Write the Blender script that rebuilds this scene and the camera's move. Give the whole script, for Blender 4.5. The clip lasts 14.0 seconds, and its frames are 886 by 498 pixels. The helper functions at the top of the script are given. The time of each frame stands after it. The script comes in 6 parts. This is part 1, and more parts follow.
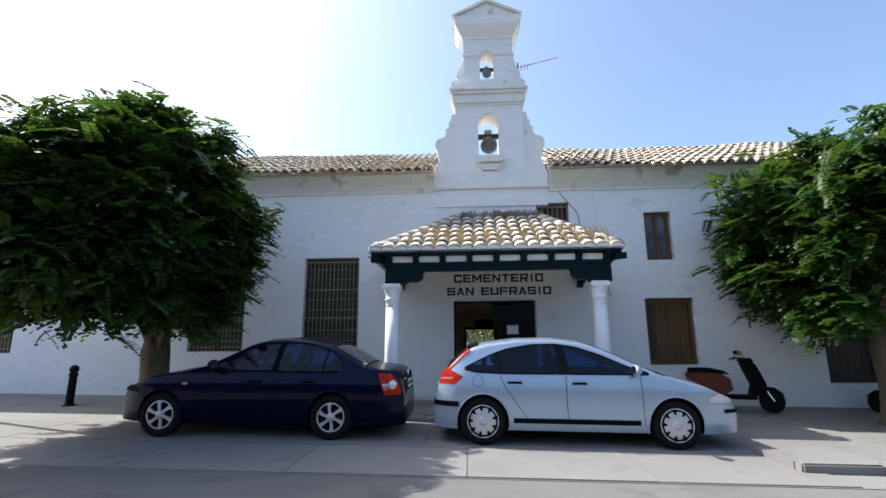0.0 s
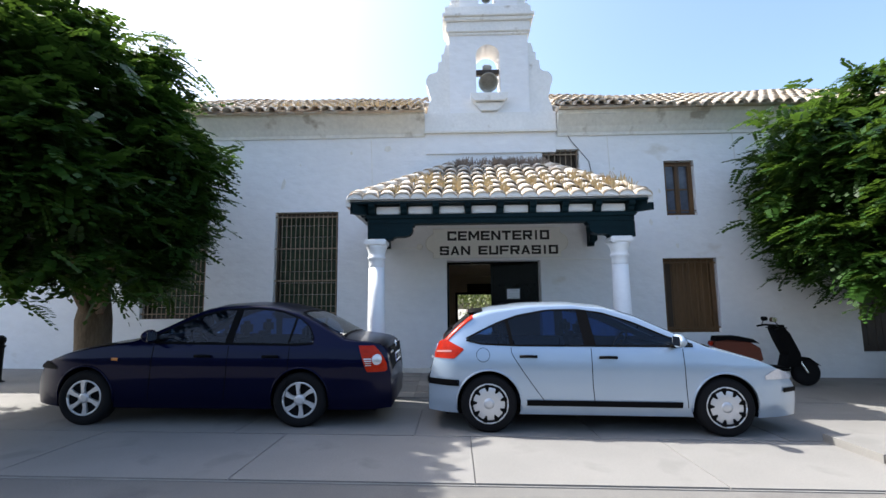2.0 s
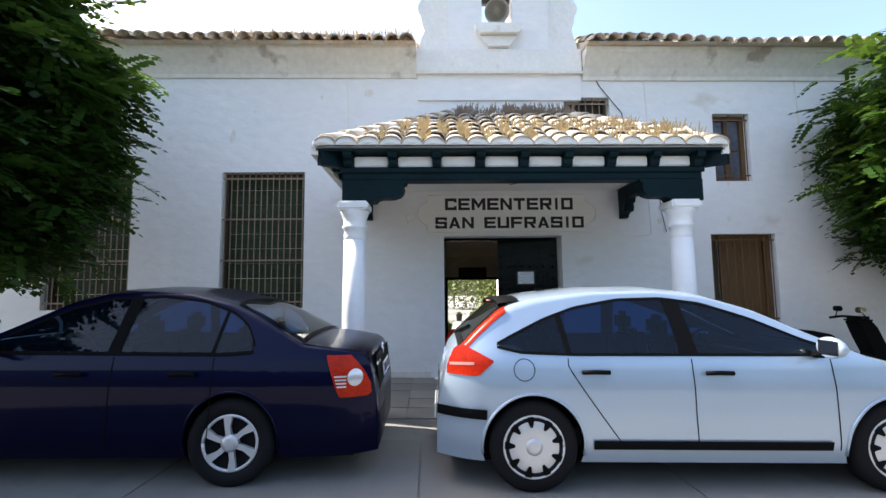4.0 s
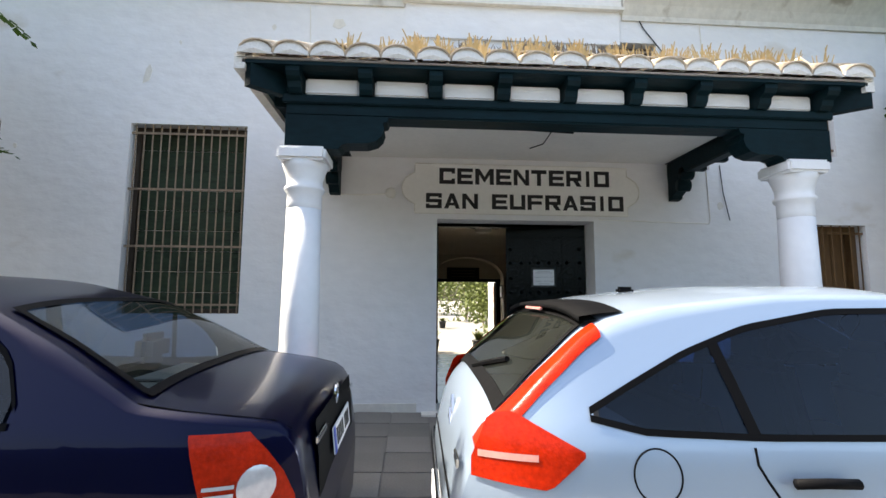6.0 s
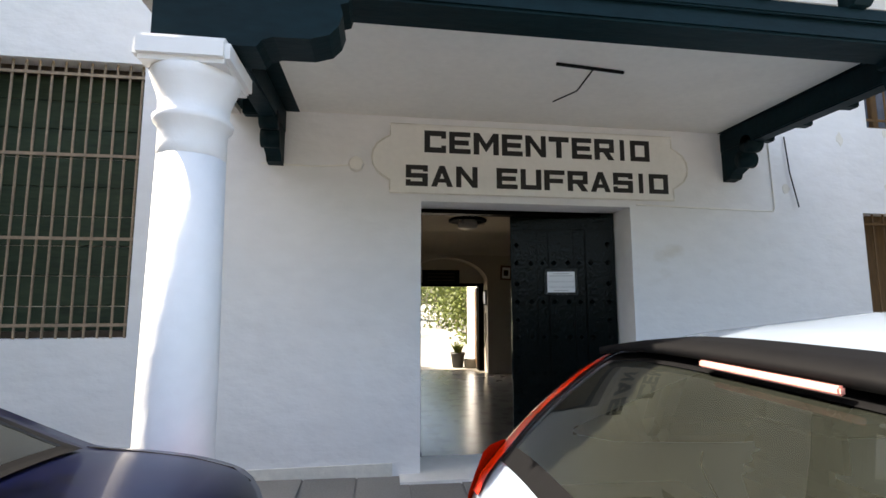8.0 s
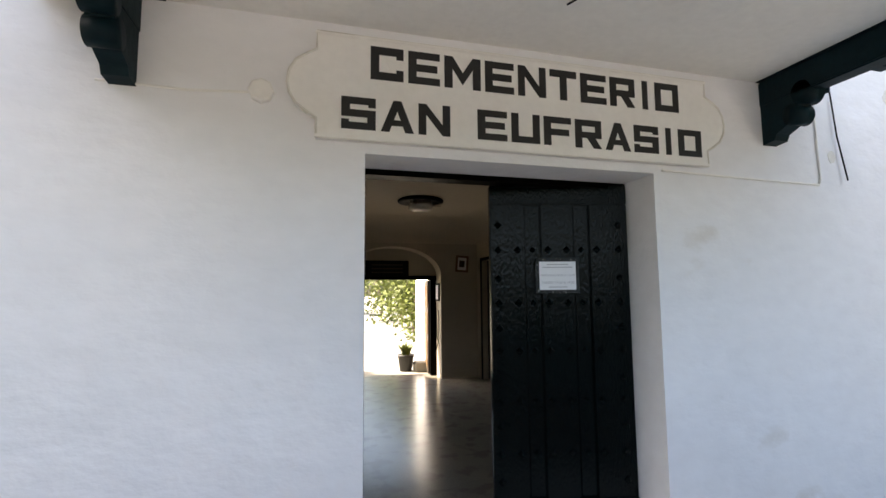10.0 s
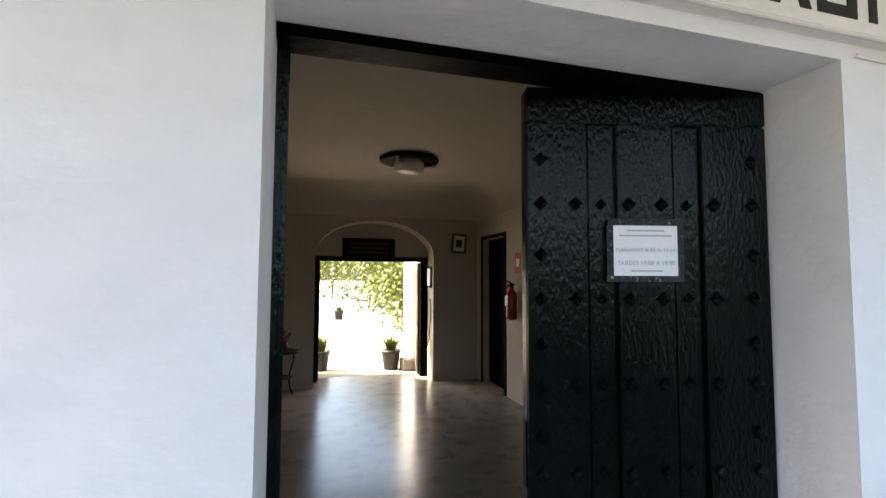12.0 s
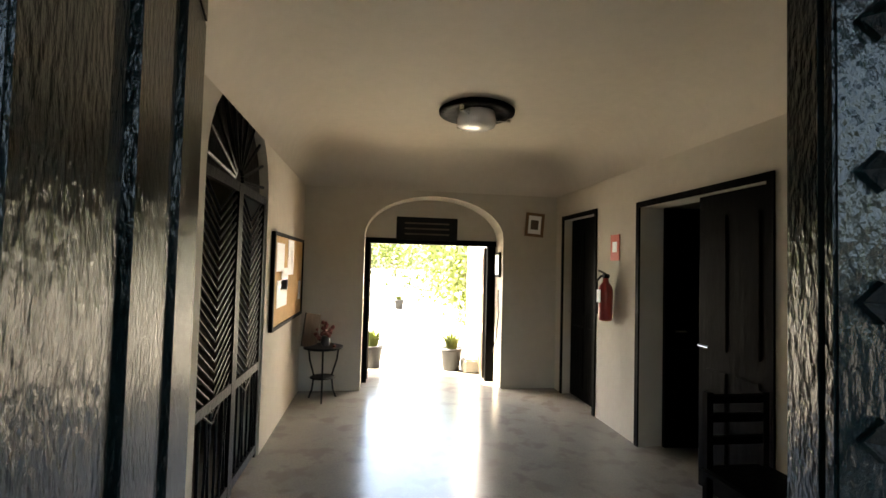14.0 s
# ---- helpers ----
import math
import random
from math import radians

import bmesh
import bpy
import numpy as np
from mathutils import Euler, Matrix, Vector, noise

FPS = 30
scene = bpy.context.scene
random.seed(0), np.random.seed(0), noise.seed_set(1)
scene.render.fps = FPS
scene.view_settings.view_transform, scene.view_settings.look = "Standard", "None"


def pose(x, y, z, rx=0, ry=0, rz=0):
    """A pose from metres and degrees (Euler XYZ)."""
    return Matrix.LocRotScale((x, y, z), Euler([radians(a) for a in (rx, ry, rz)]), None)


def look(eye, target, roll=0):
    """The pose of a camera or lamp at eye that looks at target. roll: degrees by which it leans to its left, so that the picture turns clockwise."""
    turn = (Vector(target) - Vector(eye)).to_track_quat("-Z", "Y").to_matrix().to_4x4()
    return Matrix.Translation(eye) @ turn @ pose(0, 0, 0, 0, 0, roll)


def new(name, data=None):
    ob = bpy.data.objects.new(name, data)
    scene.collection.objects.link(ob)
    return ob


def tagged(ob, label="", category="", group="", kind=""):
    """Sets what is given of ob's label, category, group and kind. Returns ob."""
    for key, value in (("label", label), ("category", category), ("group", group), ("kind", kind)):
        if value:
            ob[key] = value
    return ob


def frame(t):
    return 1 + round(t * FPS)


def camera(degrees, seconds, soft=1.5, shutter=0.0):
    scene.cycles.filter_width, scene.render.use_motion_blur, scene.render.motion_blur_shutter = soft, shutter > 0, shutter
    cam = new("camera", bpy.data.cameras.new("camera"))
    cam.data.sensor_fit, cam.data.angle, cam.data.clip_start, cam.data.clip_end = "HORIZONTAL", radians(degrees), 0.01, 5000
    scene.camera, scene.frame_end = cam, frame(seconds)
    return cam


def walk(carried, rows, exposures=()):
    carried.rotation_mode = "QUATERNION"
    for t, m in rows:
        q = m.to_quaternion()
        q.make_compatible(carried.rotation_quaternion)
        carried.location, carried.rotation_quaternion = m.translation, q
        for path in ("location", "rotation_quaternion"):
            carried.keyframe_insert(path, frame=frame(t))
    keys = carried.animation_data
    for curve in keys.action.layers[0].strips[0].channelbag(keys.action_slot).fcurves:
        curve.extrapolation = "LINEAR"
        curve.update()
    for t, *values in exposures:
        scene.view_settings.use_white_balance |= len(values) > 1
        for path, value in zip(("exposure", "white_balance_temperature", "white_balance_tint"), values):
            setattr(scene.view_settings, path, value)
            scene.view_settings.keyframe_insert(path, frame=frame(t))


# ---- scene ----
cam = camera(88.0, 14.0)
PATH = [
    (0, (0.353, 0.377, 1.467), (0.246, 2.337, 1.851), -0.5),
    (0.5, (0.222, 0.451, 1.478), (0.145, 2.42, 1.822), -0.0),
    (1, (0.241, 0.796, 1.437), (0.171, 2.77, 1.75), -0.4),
    (1.5, (0.237, 1.259, 1.427), (0.174, 3.238, 1.713), -0.1),
    (2, (0.153, 1.759, 1.443), (0.105, 3.744, 1.686), -0.6),
    (2.5, (0.078, 2.292, 1.43), (0.038, 4.28, 1.645), -1.1),
    (3, (-0.07, 2.777, 1.455), (-0.064, 4.768, 1.637), -1.2),
    (5.5, (-0.247, 5.198, 1.418), (-0.151, 7.185, 1.617), 0.2),
    (6, (-0.287, 5.675, 1.417), (-0.153, 7.66, 1.623), 0.3),
    (6.5, (-0.303, 6.093, 1.421), (-0.155, 8.075, 1.639), -0.6),
    (7, (-0.328, 6.511, 1.433), (-0.128, 8.488, 1.659), 0.1),
    (7.5, (-0.354, 6.869, 1.463), (-0.115, 8.842, 1.687), 0.3),
    (10, (-0.235, 8.489, 1.563), (0.284, 10.412, 1.745), -0.5),
    (10.5, (-0.213, 8.807, 1.563), (0.381, 10.709, 1.725), -0.2),
    (11, (-0.161, 9.133, 1.583), (0.474, 11.023, 1.738), -1.8),
    (11.5, (0.021, 9.535, 1.581), (0.612, 11.44, 1.732), -0.7),
    (12, (0.113, 9.88, 1.561), (0.668, 11.798, 1.678), 0.2),
    (12.5, (0.153, 10.147, 1.566), (0.664, 12.079, 1.645), -0.3),
    (13, (0.249, 10.49, 1.553), (0.686, 12.441, 1.614), -0.5),
    (13.5, (0.255, 10.764, 1.541), (0.618, 12.73, 1.601), 0.8),
    (14, (0.33, 10.974, 1.508), (0.615, 12.952, 1.581), 1.5),
]
walk(cam, [(t, look(eye, target, roll)) for t, eye, target, roll in PATH],
     exposures=[(0, 0.9, 6100, 10), (3.0, 1.5, 6350, 10), (5.5, 1.70, 7000, 10), (7.5, 2.04, 7300, 11), (10.0, 2.57, 7700, 14), (12.0, 3.18, 7600, 14), (12.5, 3.38, 7600, 14), (13.0, 3.93, 7600, 13), (13.5, 4.38, 7600, 12), (14.0, 4.70, 7600, 10)])

# ---- light ----
SUN_FROM = Vector((-0.84, 0.28, 1.0)).normalized()
sun = new("sun", bpy.data.lights.new("sun", "SUN"))
sun.data.energy, sun.data.angle, sun.data.color = 4.7, radians(0.53), (1.0, 0.95, 0.86)
sun.matrix_world = look((0, 0, 30), Vector((0, 0, 30)) - SUN_FROM)
world = bpy.data.worlds.new("sky")
scene.world = world
world.use_nodes = True
wn, wl = world.node_tree.nodes, world.node_tree.links
sky = wn.new("ShaderNodeTexSky")
sky.sky_type, sky.sun_disc = "NISHITA", False
sky.sun_elevation = math.asin(SUN_FROM.z)
sky.sun_rotation = math.atan2(SUN_FROM.x, SUN_FROM.y)
sky.dust_density, sky.air_density, sky.ozone_density = 4.0, 1.15, 2.5
wn["Background"].inputs["Strength"].default_value = 0.15
coord, cloud, ramp, mixc = (wn.new("ShaderNode" + k) for k in ("TexCoord", "TexNoise", "ValToRGB", "MixRGB"))
cloud.inputs["Scale"].default_value, cloud.inputs["Detail"].default_value = 3.4, 6.0
ramp.color_ramp.elements[0].position, ramp.color_ramp.elements[1].position = 0.75, 0.9
mixc.inputs["Color2"].default_value = (9.0, 9.3, 10.0, 1)
flat = wn.new("ShaderNodeMapping")
flat.inputs["Scale"].default_value = (1.0, 1.0, 2.6)
wl.new(coord.outputs["Generated"], flat.inputs["Vector"])
wl.new(flat.outputs["Vector"], cloud.inputs["Vector"])
wl.new(cloud.outputs["Fac"], ramp.inputs["Fac"])
wl.new(ramp.outputs["Color"], mixc.inputs["Fac"])
wl.new(sky.outputs["Color"], mixc.inputs["Color1"])
wl.new(mixc.outputs["Color"], wn["Background"].inputs["Color"])

# ---- materials ----
def mat(name, color, rough=0.6, metal=0.0, vary=0.12, scale=3.0, fine=40.0, bump=0.0, bump_scale=30.0, stain_glint=None, stain_glint_at=0.62, coat=0.0, spec=0.5, rand=0.0, trans=0.0, stretch=(1, 1, 1)):
    """Principled material with two scales of colour noise, optional stains or painted glints, bump and a change from
    object to object.
    """
    m = bpy.data.materials.new(name)
    m.use_nodes = True
    n, l = m.node_tree.nodes, m.node_tree.links
    b = n["Principled BSDF"]
    b.inputs["Roughness"].default_value, b.inputs["Metallic"].default_value = rough, metal
    b.inputs["Coat Weight"].default_value, b.inputs["Coat Roughness"].default_value = coat, 0.04
    b.inputs["Specular IOR Level"].default_value = spec
    b.inputs["Transmission Weight"].default_value = trans
    tc, mp = n.new("ShaderNodeTexCoord"), n.new("ShaderNodeMapping")
    mp.inputs["Scale"].default_value = stretch
    l.new(tc.outputs["Object"], mp.inputs["Vector"])
    def noise_node(sc, detail=4.0):
        k = n.new("ShaderNodeTexNoise")
        k.inputs["Scale"].default_value, k.inputs["Detail"].default_value = sc, detail
        l.new(mp.outputs["Vector"], k.inputs["Vector"])
        return k
    a, f = noise_node(scale), noise_node(fine)
    add = n.new("ShaderNodeMath")
    add.operation = "ADD"
    l.new(a.outputs["Fac"], add.inputs[0])
    l.new(f.outputs["Fac"], add.inputs[1])
    rng = n.new("ShaderNodeMapRange")
    rng.inputs["From Min"].default_value, rng.inputs["From Max"].default_value = 0.6, 1.4
    rng.inputs["To Min"].default_value, rng.inputs["To Max"].default_value = 1 - vary, 1 + vary
    l.new(add.outputs[0], rng.inputs["Value"])
    out = rng.outputs["Result"]
    if rand:
        info, r2, mul = n.new("ShaderNodeObjectInfo"), n.new("ShaderNodeMapRange"), n.new("ShaderNodeMath")
        r2.inputs["To Min"].default_value, r2.inputs["To Max"].default_value = 1 - rand, 1 + rand
        mul.operation = "MULTIPLY"
        l.new(info.outputs["Random"], r2.inputs["Value"])
        l.new(r2.outputs["Result"], mul.inputs[0])
        l.new(out, mul.inputs[1])
        out = mul.outputs[0]
    sc = n.new("ShaderNodeVectorMath")
    sc.operation = "SCALE"
    sc.inputs[0].default_value = color
    l.new(out, sc.inputs["Scale"])
    col = sc.outputs["Vector"]
    if stain_glint:
        s1, rp, mx = noise_node(scale * 1.7, 8.0), n.new("ShaderNodeValToRGB"), n.new("ShaderNodeMixRGB")
        rp.color_ramp.elements[0].position, rp.color_ramp.elements[1].position = stain_glint_at, stain_glint_at + 0.1
        l.new(s1.outputs["Fac"], rp.inputs["Fac"])
        l.new(rp.outputs["Color"], mx.inputs["Fac"])
        l.new(col, mx.inputs["Color1"])
        mx.inputs["Color2"].default_value = (*stain_glint, 1)
        col = mx.outputs["Color"]
    l.new(col, b.inputs["Base Color"])
    if bump:
        k, bp = noise_node(bump_scale, 5.0), n.new("ShaderNodeBump")
        bp.inputs["Strength"].default_value, bp.inputs["Distance"].default_value = min(1.0, bump), 0.022
        l.new(k.outputs["Fac"], bp.inputs["Height"])
        l.new(bp.outputs["Normal"], b.inputs["Normal"])
    return m


def glass_mat(name, tint, gloss=1.5, veil=0.0, veil_color=(0.5, 0.5, 0.46)):
    """Thin pane: tinted clear, with a mirror reflection that grows at grazing angles and a patchy film for dust and
    painted-in reflection.
    """
    m = bpy.data.materials.new(name)
    m.use_nodes = True
    n, l = m.node_tree.nodes, m.node_tree.links
    n.remove(n["Principled BSDF"])
    t, g, x, f, d, x2 = (n.new("ShaderNode" + k) for k in ("BsdfTransparent", "BsdfGlossy", "MixShader", "Fresnel", "BsdfDiffuse", "MixShader"))
    tc, no, rg = (n.new("ShaderNode" + k) for k in ("TexCoord", "TexNoise", "MapRange"))
    no.inputs["Scale"].default_value, no.inputs["Detail"].default_value = 2.5, 6.0
    rg.inputs["From Min"].default_value, rg.inputs["From Max"].default_value = 0.3, 0.7
    rg.inputs["To Min"].default_value, rg.inputs["To Max"].default_value = veil * 0.6, veil * 1.3
    l.new(tc.outputs["Object"], no.inputs["Vector"])
    l.new(no.outputs["Fac"], rg.inputs["Value"])
    t.inputs["Color"].default_value = (*tint, 1)
    d.inputs["Color"].default_value = (*veil_color, 1)
    g.inputs["Roughness"].default_value = 0.01
    f.inputs["IOR"].default_value = gloss
    l.new(rg.outputs["Result"], x2.inputs["Fac"])
    l.new(t.outputs[0], x2.inputs[1])
    l.new(d.outputs[0], x2.inputs[2])
    l.new(f.outputs[0], x.inputs["Fac"])
    l.new(x2.outputs[0], x.inputs[1])
    l.new(g.outputs[0], x.inputs[2])
    l.new(x.outputs[0], n["Material Output"].inputs["Surface"])
    return m


def leaf_mat(name, front, through_light, share):
    """Thin leaf: matt front and light that passes through."""
    m = bpy.data.materials.new(name)
    m.use_nodes = True
    n, l = m.node_tree.nodes, m.node_tree.links
    n.remove(n["Principled BSDF"])
    tc, no, rg = (n.new("ShaderNode" + k) for k in ("TexCoord", "TexNoise", "MapRange"))
    no.inputs["Scale"].default_value, no.inputs["Detail"].default_value = 2.2, 6.0
    rg.inputs["From Min"].default_value, rg.inputs["From Max"].default_value = 0.3, 0.7
    rg.inputs["To Min"].default_value, rg.inputs["To Max"].default_value = 0.55, 1.5
    l.new(tc.outputs["Object"], no.inputs["Vector"])
    l.new(no.outputs["Fac"], rg.inputs["Value"])
    d, t, x = (n.new("ShaderNode" + k) for k in ("BsdfPrincipled", "BsdfTranslucent", "MixShader"))
    d.inputs["Roughness"].default_value, d.inputs["Specular IOR Level"].default_value = 0.45, 0.25
    for col, sock in ((front, d.inputs["Base Color"]), (through_light, t.inputs["Color"])):
        sc = n.new("ShaderNodeVectorMath")
        sc.operation = "SCALE"
        sc.inputs[0].default_value = col
        l.new(rg.outputs["Result"], sc.inputs["Scale"])
        l.new(sc.outputs["Vector"], sock)
    x.inputs["Fac"].default_value = share
    l.new(d.outputs[0], x.inputs[1])
    l.new(t.outputs[0], x.inputs[2])
    l.new(x.outputs[0], n["Material Output"].inputs["Surface"])
    return m


WHITE = mat("whitewash", (0.80, 0.80, 0.80), 0.9, vary=0.05, scale=1.2, fine=9, bump=1.0, bump_scale=5.0, stretch=(0.6, 1, 1.0), stain_glint=(0.66, 0.63, 0.58), stain_glint_at=0.66, spec=0.2)
COLUMNWHITE = mat("smooth_whitewash", (0.80, 0.80, 0.80), 0.85, vary=0.05, scale=2, fine=12, bump=0.25, bump_scale=9, stain_glint=(0.66, 0.63, 0.58), stain_glint_at=0.68, spec=0.2)
CORNICE = mat("weathered_whitewash", (0.72, 0.70, 0.64), 0.9, vary=0.12, scale=1.5, fine=12, bump=0.3, bump_scale=14, stain_glint=(0.42, 0.38, 0.32), stain_glint_at=0.6, spec=0.2)
STONEWHITE = mat("limewashed_moulding", (0.78, 0.77, 0.74), 0.85, vary=0.08, scale=2, fine=15, bump=0.3, bump_scale=20, stain_glint=(0.5, 0.46, 0.40), stain_glint_at=0.64, spec=0.2)
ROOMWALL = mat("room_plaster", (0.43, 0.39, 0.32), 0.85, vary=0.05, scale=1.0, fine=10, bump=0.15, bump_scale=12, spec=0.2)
SIGNWHITE = mat("sign_plaster", (0.84, 0.825, 0.78), 0.8, vary=0.05, scale=3, fine=20, bump=0.15, bump_scale=25, spec=0.25)
BLACKPAINT = mat("black_lettering", (0.012, 0.011, 0.010), 0.6, vary=0.3, bump=0.1)
TEAL = mat("teal_black_paint", (0.0028, 0.0135, 0.0175), 0.5, vary=0.35, scale=4, fine=30, bump=0.15, bump_scale=20, stretch=(0.4, 1, 1), spec=0.1)
IRONPAINT = mat("dark_iron", (0.006, 0.006, 0.006), 0.55, spec=0.12, vary=0.3, bump=0.2)
RUSTYIRON = mat("rust_brown_grille", (0.27, 0.20, 0.135), 0.7, vary=0.3, scale=6, bump=0.2)
DOORPAINT = mat("gloss_black_green_door", (0.0006, 0.0026, 0.0028), 0.12, vary=0.4, scale=5, fine=60, bump=0.3, bump_scale=80, stretch=(1, 1, 0.4), spec=0.15)
BROWNWOOD = mat("brown_wood", (0.13, 0.068, 0.025), 0.5, vary=0.35, scale=3, fine=40, bump=0.25, bump_scale=30, stretch=(1, 1, 0.15))
OLDWOOD = mat("old_dark_wood", (0.05, 0.033, 0.02), 0.55, vary=0.35, scale=3, fine=40, bump=0.25, bump_scale=30, stretch=(1, 1, 0.15))
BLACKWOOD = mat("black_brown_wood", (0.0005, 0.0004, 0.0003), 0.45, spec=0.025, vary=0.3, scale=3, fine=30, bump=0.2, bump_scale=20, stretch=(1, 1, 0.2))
BLIND = mat("green_roller_blind", (0.030, 0.048, 0.024), 0.8, vary=0.45, scale=2.2, fine=14, bump=0.3, bump_scale=25, stretch=(0.5, 1, 3))
TILE = mat("clay_roof_tile", (0.47, 0.38, 0.285), 0.9, vary=0.32, scale=3.0, fine=25, bump=0.4, bump_scale=25, stain_glint=(0.60, 0.56, 0.49), stain_glint_at=0.48, rand=0.25, spec=0.2)
MORTAR = mat("white_mortar", (0.72, 0.70, 0.66), 0.9, vary=0.12, scale=5, bump=0.4, bump_scale=30, spec=0.2)
WINDOWPANE = mat("dim_window_pane", (0.10, 0.115, 0.15), 0.12, vary=0.35, scale=2.5, fine=12, spec=0.5)
GATEIRON = mat("black_gate_iron", (0.0012, 0.0012, 0.0011), 0.4, spec=0.08, vary=0.3, bump=0.2)
DRYGRASS = mat("dry_straw_grass", (0.50, 0.36, 0.17), 0.8, vary=0.3)
DEADWEED = mat("dead_weed", (0.22, 0.17, 0.13), 0.9, vary=0.3)
ASPHALT = mat("worn_asphalt", (0.155, 0.149, 0.138), 0.9, vary=0.18, scale=0.8, fine=90, bump=0.4, bump_scale=180, stain_glint=(0.125, 0.12, 0.112), stain_glint_at=0.56, spec=0.25)
CONCRETE = mat("concrete_paving", (0.195, 0.187, 0.175), 0.85, vary=0.14, scale=1.1, fine=60, bump=0.25, bump_scale=120, stain_glint=(0.172, 0.165, 0.154), stain_glint_at=0.58, rand=0.08, spec=0.25)
PAVER = mat("pavement_tile", (0.235, 0.225, 0.21), 0.85, vary=0.14, scale=2, fine=60, bump=0.25, bump_scale=90, rand=0.16, spec=0.25)
# Wall plaster lightened in colour to stand in for light bounced off the floor.
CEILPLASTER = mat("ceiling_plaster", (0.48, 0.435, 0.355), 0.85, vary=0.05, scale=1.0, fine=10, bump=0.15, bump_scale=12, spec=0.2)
TERRAZZO = mat("polished_terrazzo", (0.225, 0.205, 0.17), 0.22, vary=0.2, scale=3, fine=60, bump=0.02, bump_scale=20, stain_glint=(0.175, 0.155, 0.125), stain_glint_at=0.52, spec=0.34)
COURT = mat("pale_courtyard_paving", (0.27, 0.255, 0.22), 0.9, vary=0.2, scale=0.5, fine=6, bump=0.2, spec=0.2)
BARK = mat("grey_brown_bark", (0.16, 0.125, 0.09), 0.95, vary=0.35, scale=5, fine=30, bump=1.0, bump_scale=16, stretch=(1, 1, 0.3), spec=0.2)
LEAF = leaf_mat("green_leaflet", (0.020, 0.052, 0.008), (0.10, 0.18, 0.022), 0.27)
GARDENLEAF = mat("garden_foliage", (0.10, 0.125, 0.028), 0.55, vary=0.5, scale=1.0, fine=7, spec=0.25)
PAPER = mat("white_paper", (0.78, 0.79, 0.80), 0.6, vary=0.03)
GREYINK = mat("grey_print", (0.40, 0.40, 0.42), 0.7, vary=0.1)
# Pale flecks in the colour stand for glints on the crumpled tape.
TAPE = mat("clear_tape", (0.03, 0.035, 0.035), 0.1, vary=0.6, scale=30, spec=0.7, bump=1.0, bump_scale=110, stain_glint=(0.30, 0.31, 0.32), stain_glint_at=0.60)
CORK = mat("cork_board", (0.42, 0.26, 0.11), 0.9, vary=0.15, scale=20, fine=90)
RED = mat("extinguisher_red", (0.30, 0.014, 0.010), 0.3, vary=0.1, coat=0.5)
REDSIGN = mat("red_sign", (0.42, 0.06, 0.03), 0.5, vary=0.1)
POTPLASTIC = mat("black_plant_pot", (0.02, 0.02, 0.02), 0.6, vary=0.2)
LAMPGLASS = mat("frosted_lamp_glass", (0.75, 0.72, 0.66), 0.25, vary=0.03)
CHROME = mat("chrome", (0.75, 0.75, 0.76), 0.12, 1.0, vary=0.05)
SILVERPAINT = mat("silver_blue_car_paint", (0.36, 0.445, 0.55), 0.32, 0.45, vary=0.02, scale=2, fine=400, coat=0.9)
BLUEPAINT = mat("dark_blue_car_paint", (0.0003, 0.0013, 0.020), 0.30, 0.5, vary=0.06, scale=2, fine=300, coat=0.28, spec=0.07)
CARBLACK = mat("black_car_plastic", (0.0045, 0.0045, 0.005), 0.6, spec=0.05, vary=0.15, fine=80)
RUBBER = mat("tyre_rubber", (0.008, 0.008, 0.009), 0.85, spec=0.15, vary=0.2, fine=80, bump=0.1, bump_scale=60)
ALLOY = mat("silver_wheel_paint", (0.56, 0.56, 0.57), 0.35, 0.45, vary=0.05)
CABIN = mat("dark_grey_upholstery", (0.012, 0.013, 0.018), 0.9, spec=0.06, vary=0.2, fine=70)
CABINLIGHT = mat("light_grey_trim", (0.55, 0.54, 0.50), 0.8, vary=0.15)
REDLENS = mat("red_lamp_lens", (0.42, 0.016, 0.002), 0.25, vary=0.4, scale=9, fine=60, coat=0.1, spec=0.15, bump=0.1, bump_scale=90)
CLEARLENS = mat("clear_lamp_lens", (0.62, 0.60, 0.60), 0.12, 0.3, vary=0.15, coat=1.0)
PINKLENS = mat("pale_pink_lens", (0.60, 0.27, 0.23), 0.2, vary=0.2, scale=12, coat=0.4)
AMBER = mat("amber_lens", (0.55, 0.18, 0.03), 0.2, coat=0.6)
PLATE = mat("white_plate", (0.70, 0.71, 0.72), 0.4, vary=0.03)
PLATEBLUE = mat("plate_blue_band", (0.02, 0.06, 0.36), 0.4)
SCOOTRED = mat("orange_red_scooter_panel", (0.10, 0.015, 0.006), 0.35, vary=0.2, coat=0.25, spec=0.2)
# Blue tint and film paint in the sky reflected by the side windows.
CARGLASS = glass_mat("car_window_glass", (0.13, 0.24, 0.46), 1.42, 0.012, (0.1, 0.22, 0.5))
# Olive film: dust on the screens, with reflected foliage put into its colour.
CLEARGLASS = glass_mat("car_screen_glass", (0.80, 0.84, 0.80), 1.9, 0.03, (0.36, 0.40, 0.32))
# Colour of the added screen opposite the cars.
OPPOSITE = mat("dark_street_screen", (0.035, 0.045, 0.022), 0.9, spec=0.1, vary=0.4, scale=0.6, fine=8)
# Cream plaster darkened in colour for the shade of the rooms behind.
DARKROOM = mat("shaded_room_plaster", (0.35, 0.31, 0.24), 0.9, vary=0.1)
BRONZE = mat("weathered_bell_bronze", (0.42, 0.41, 0.37), 0.6, 0.2, vary=0.25)


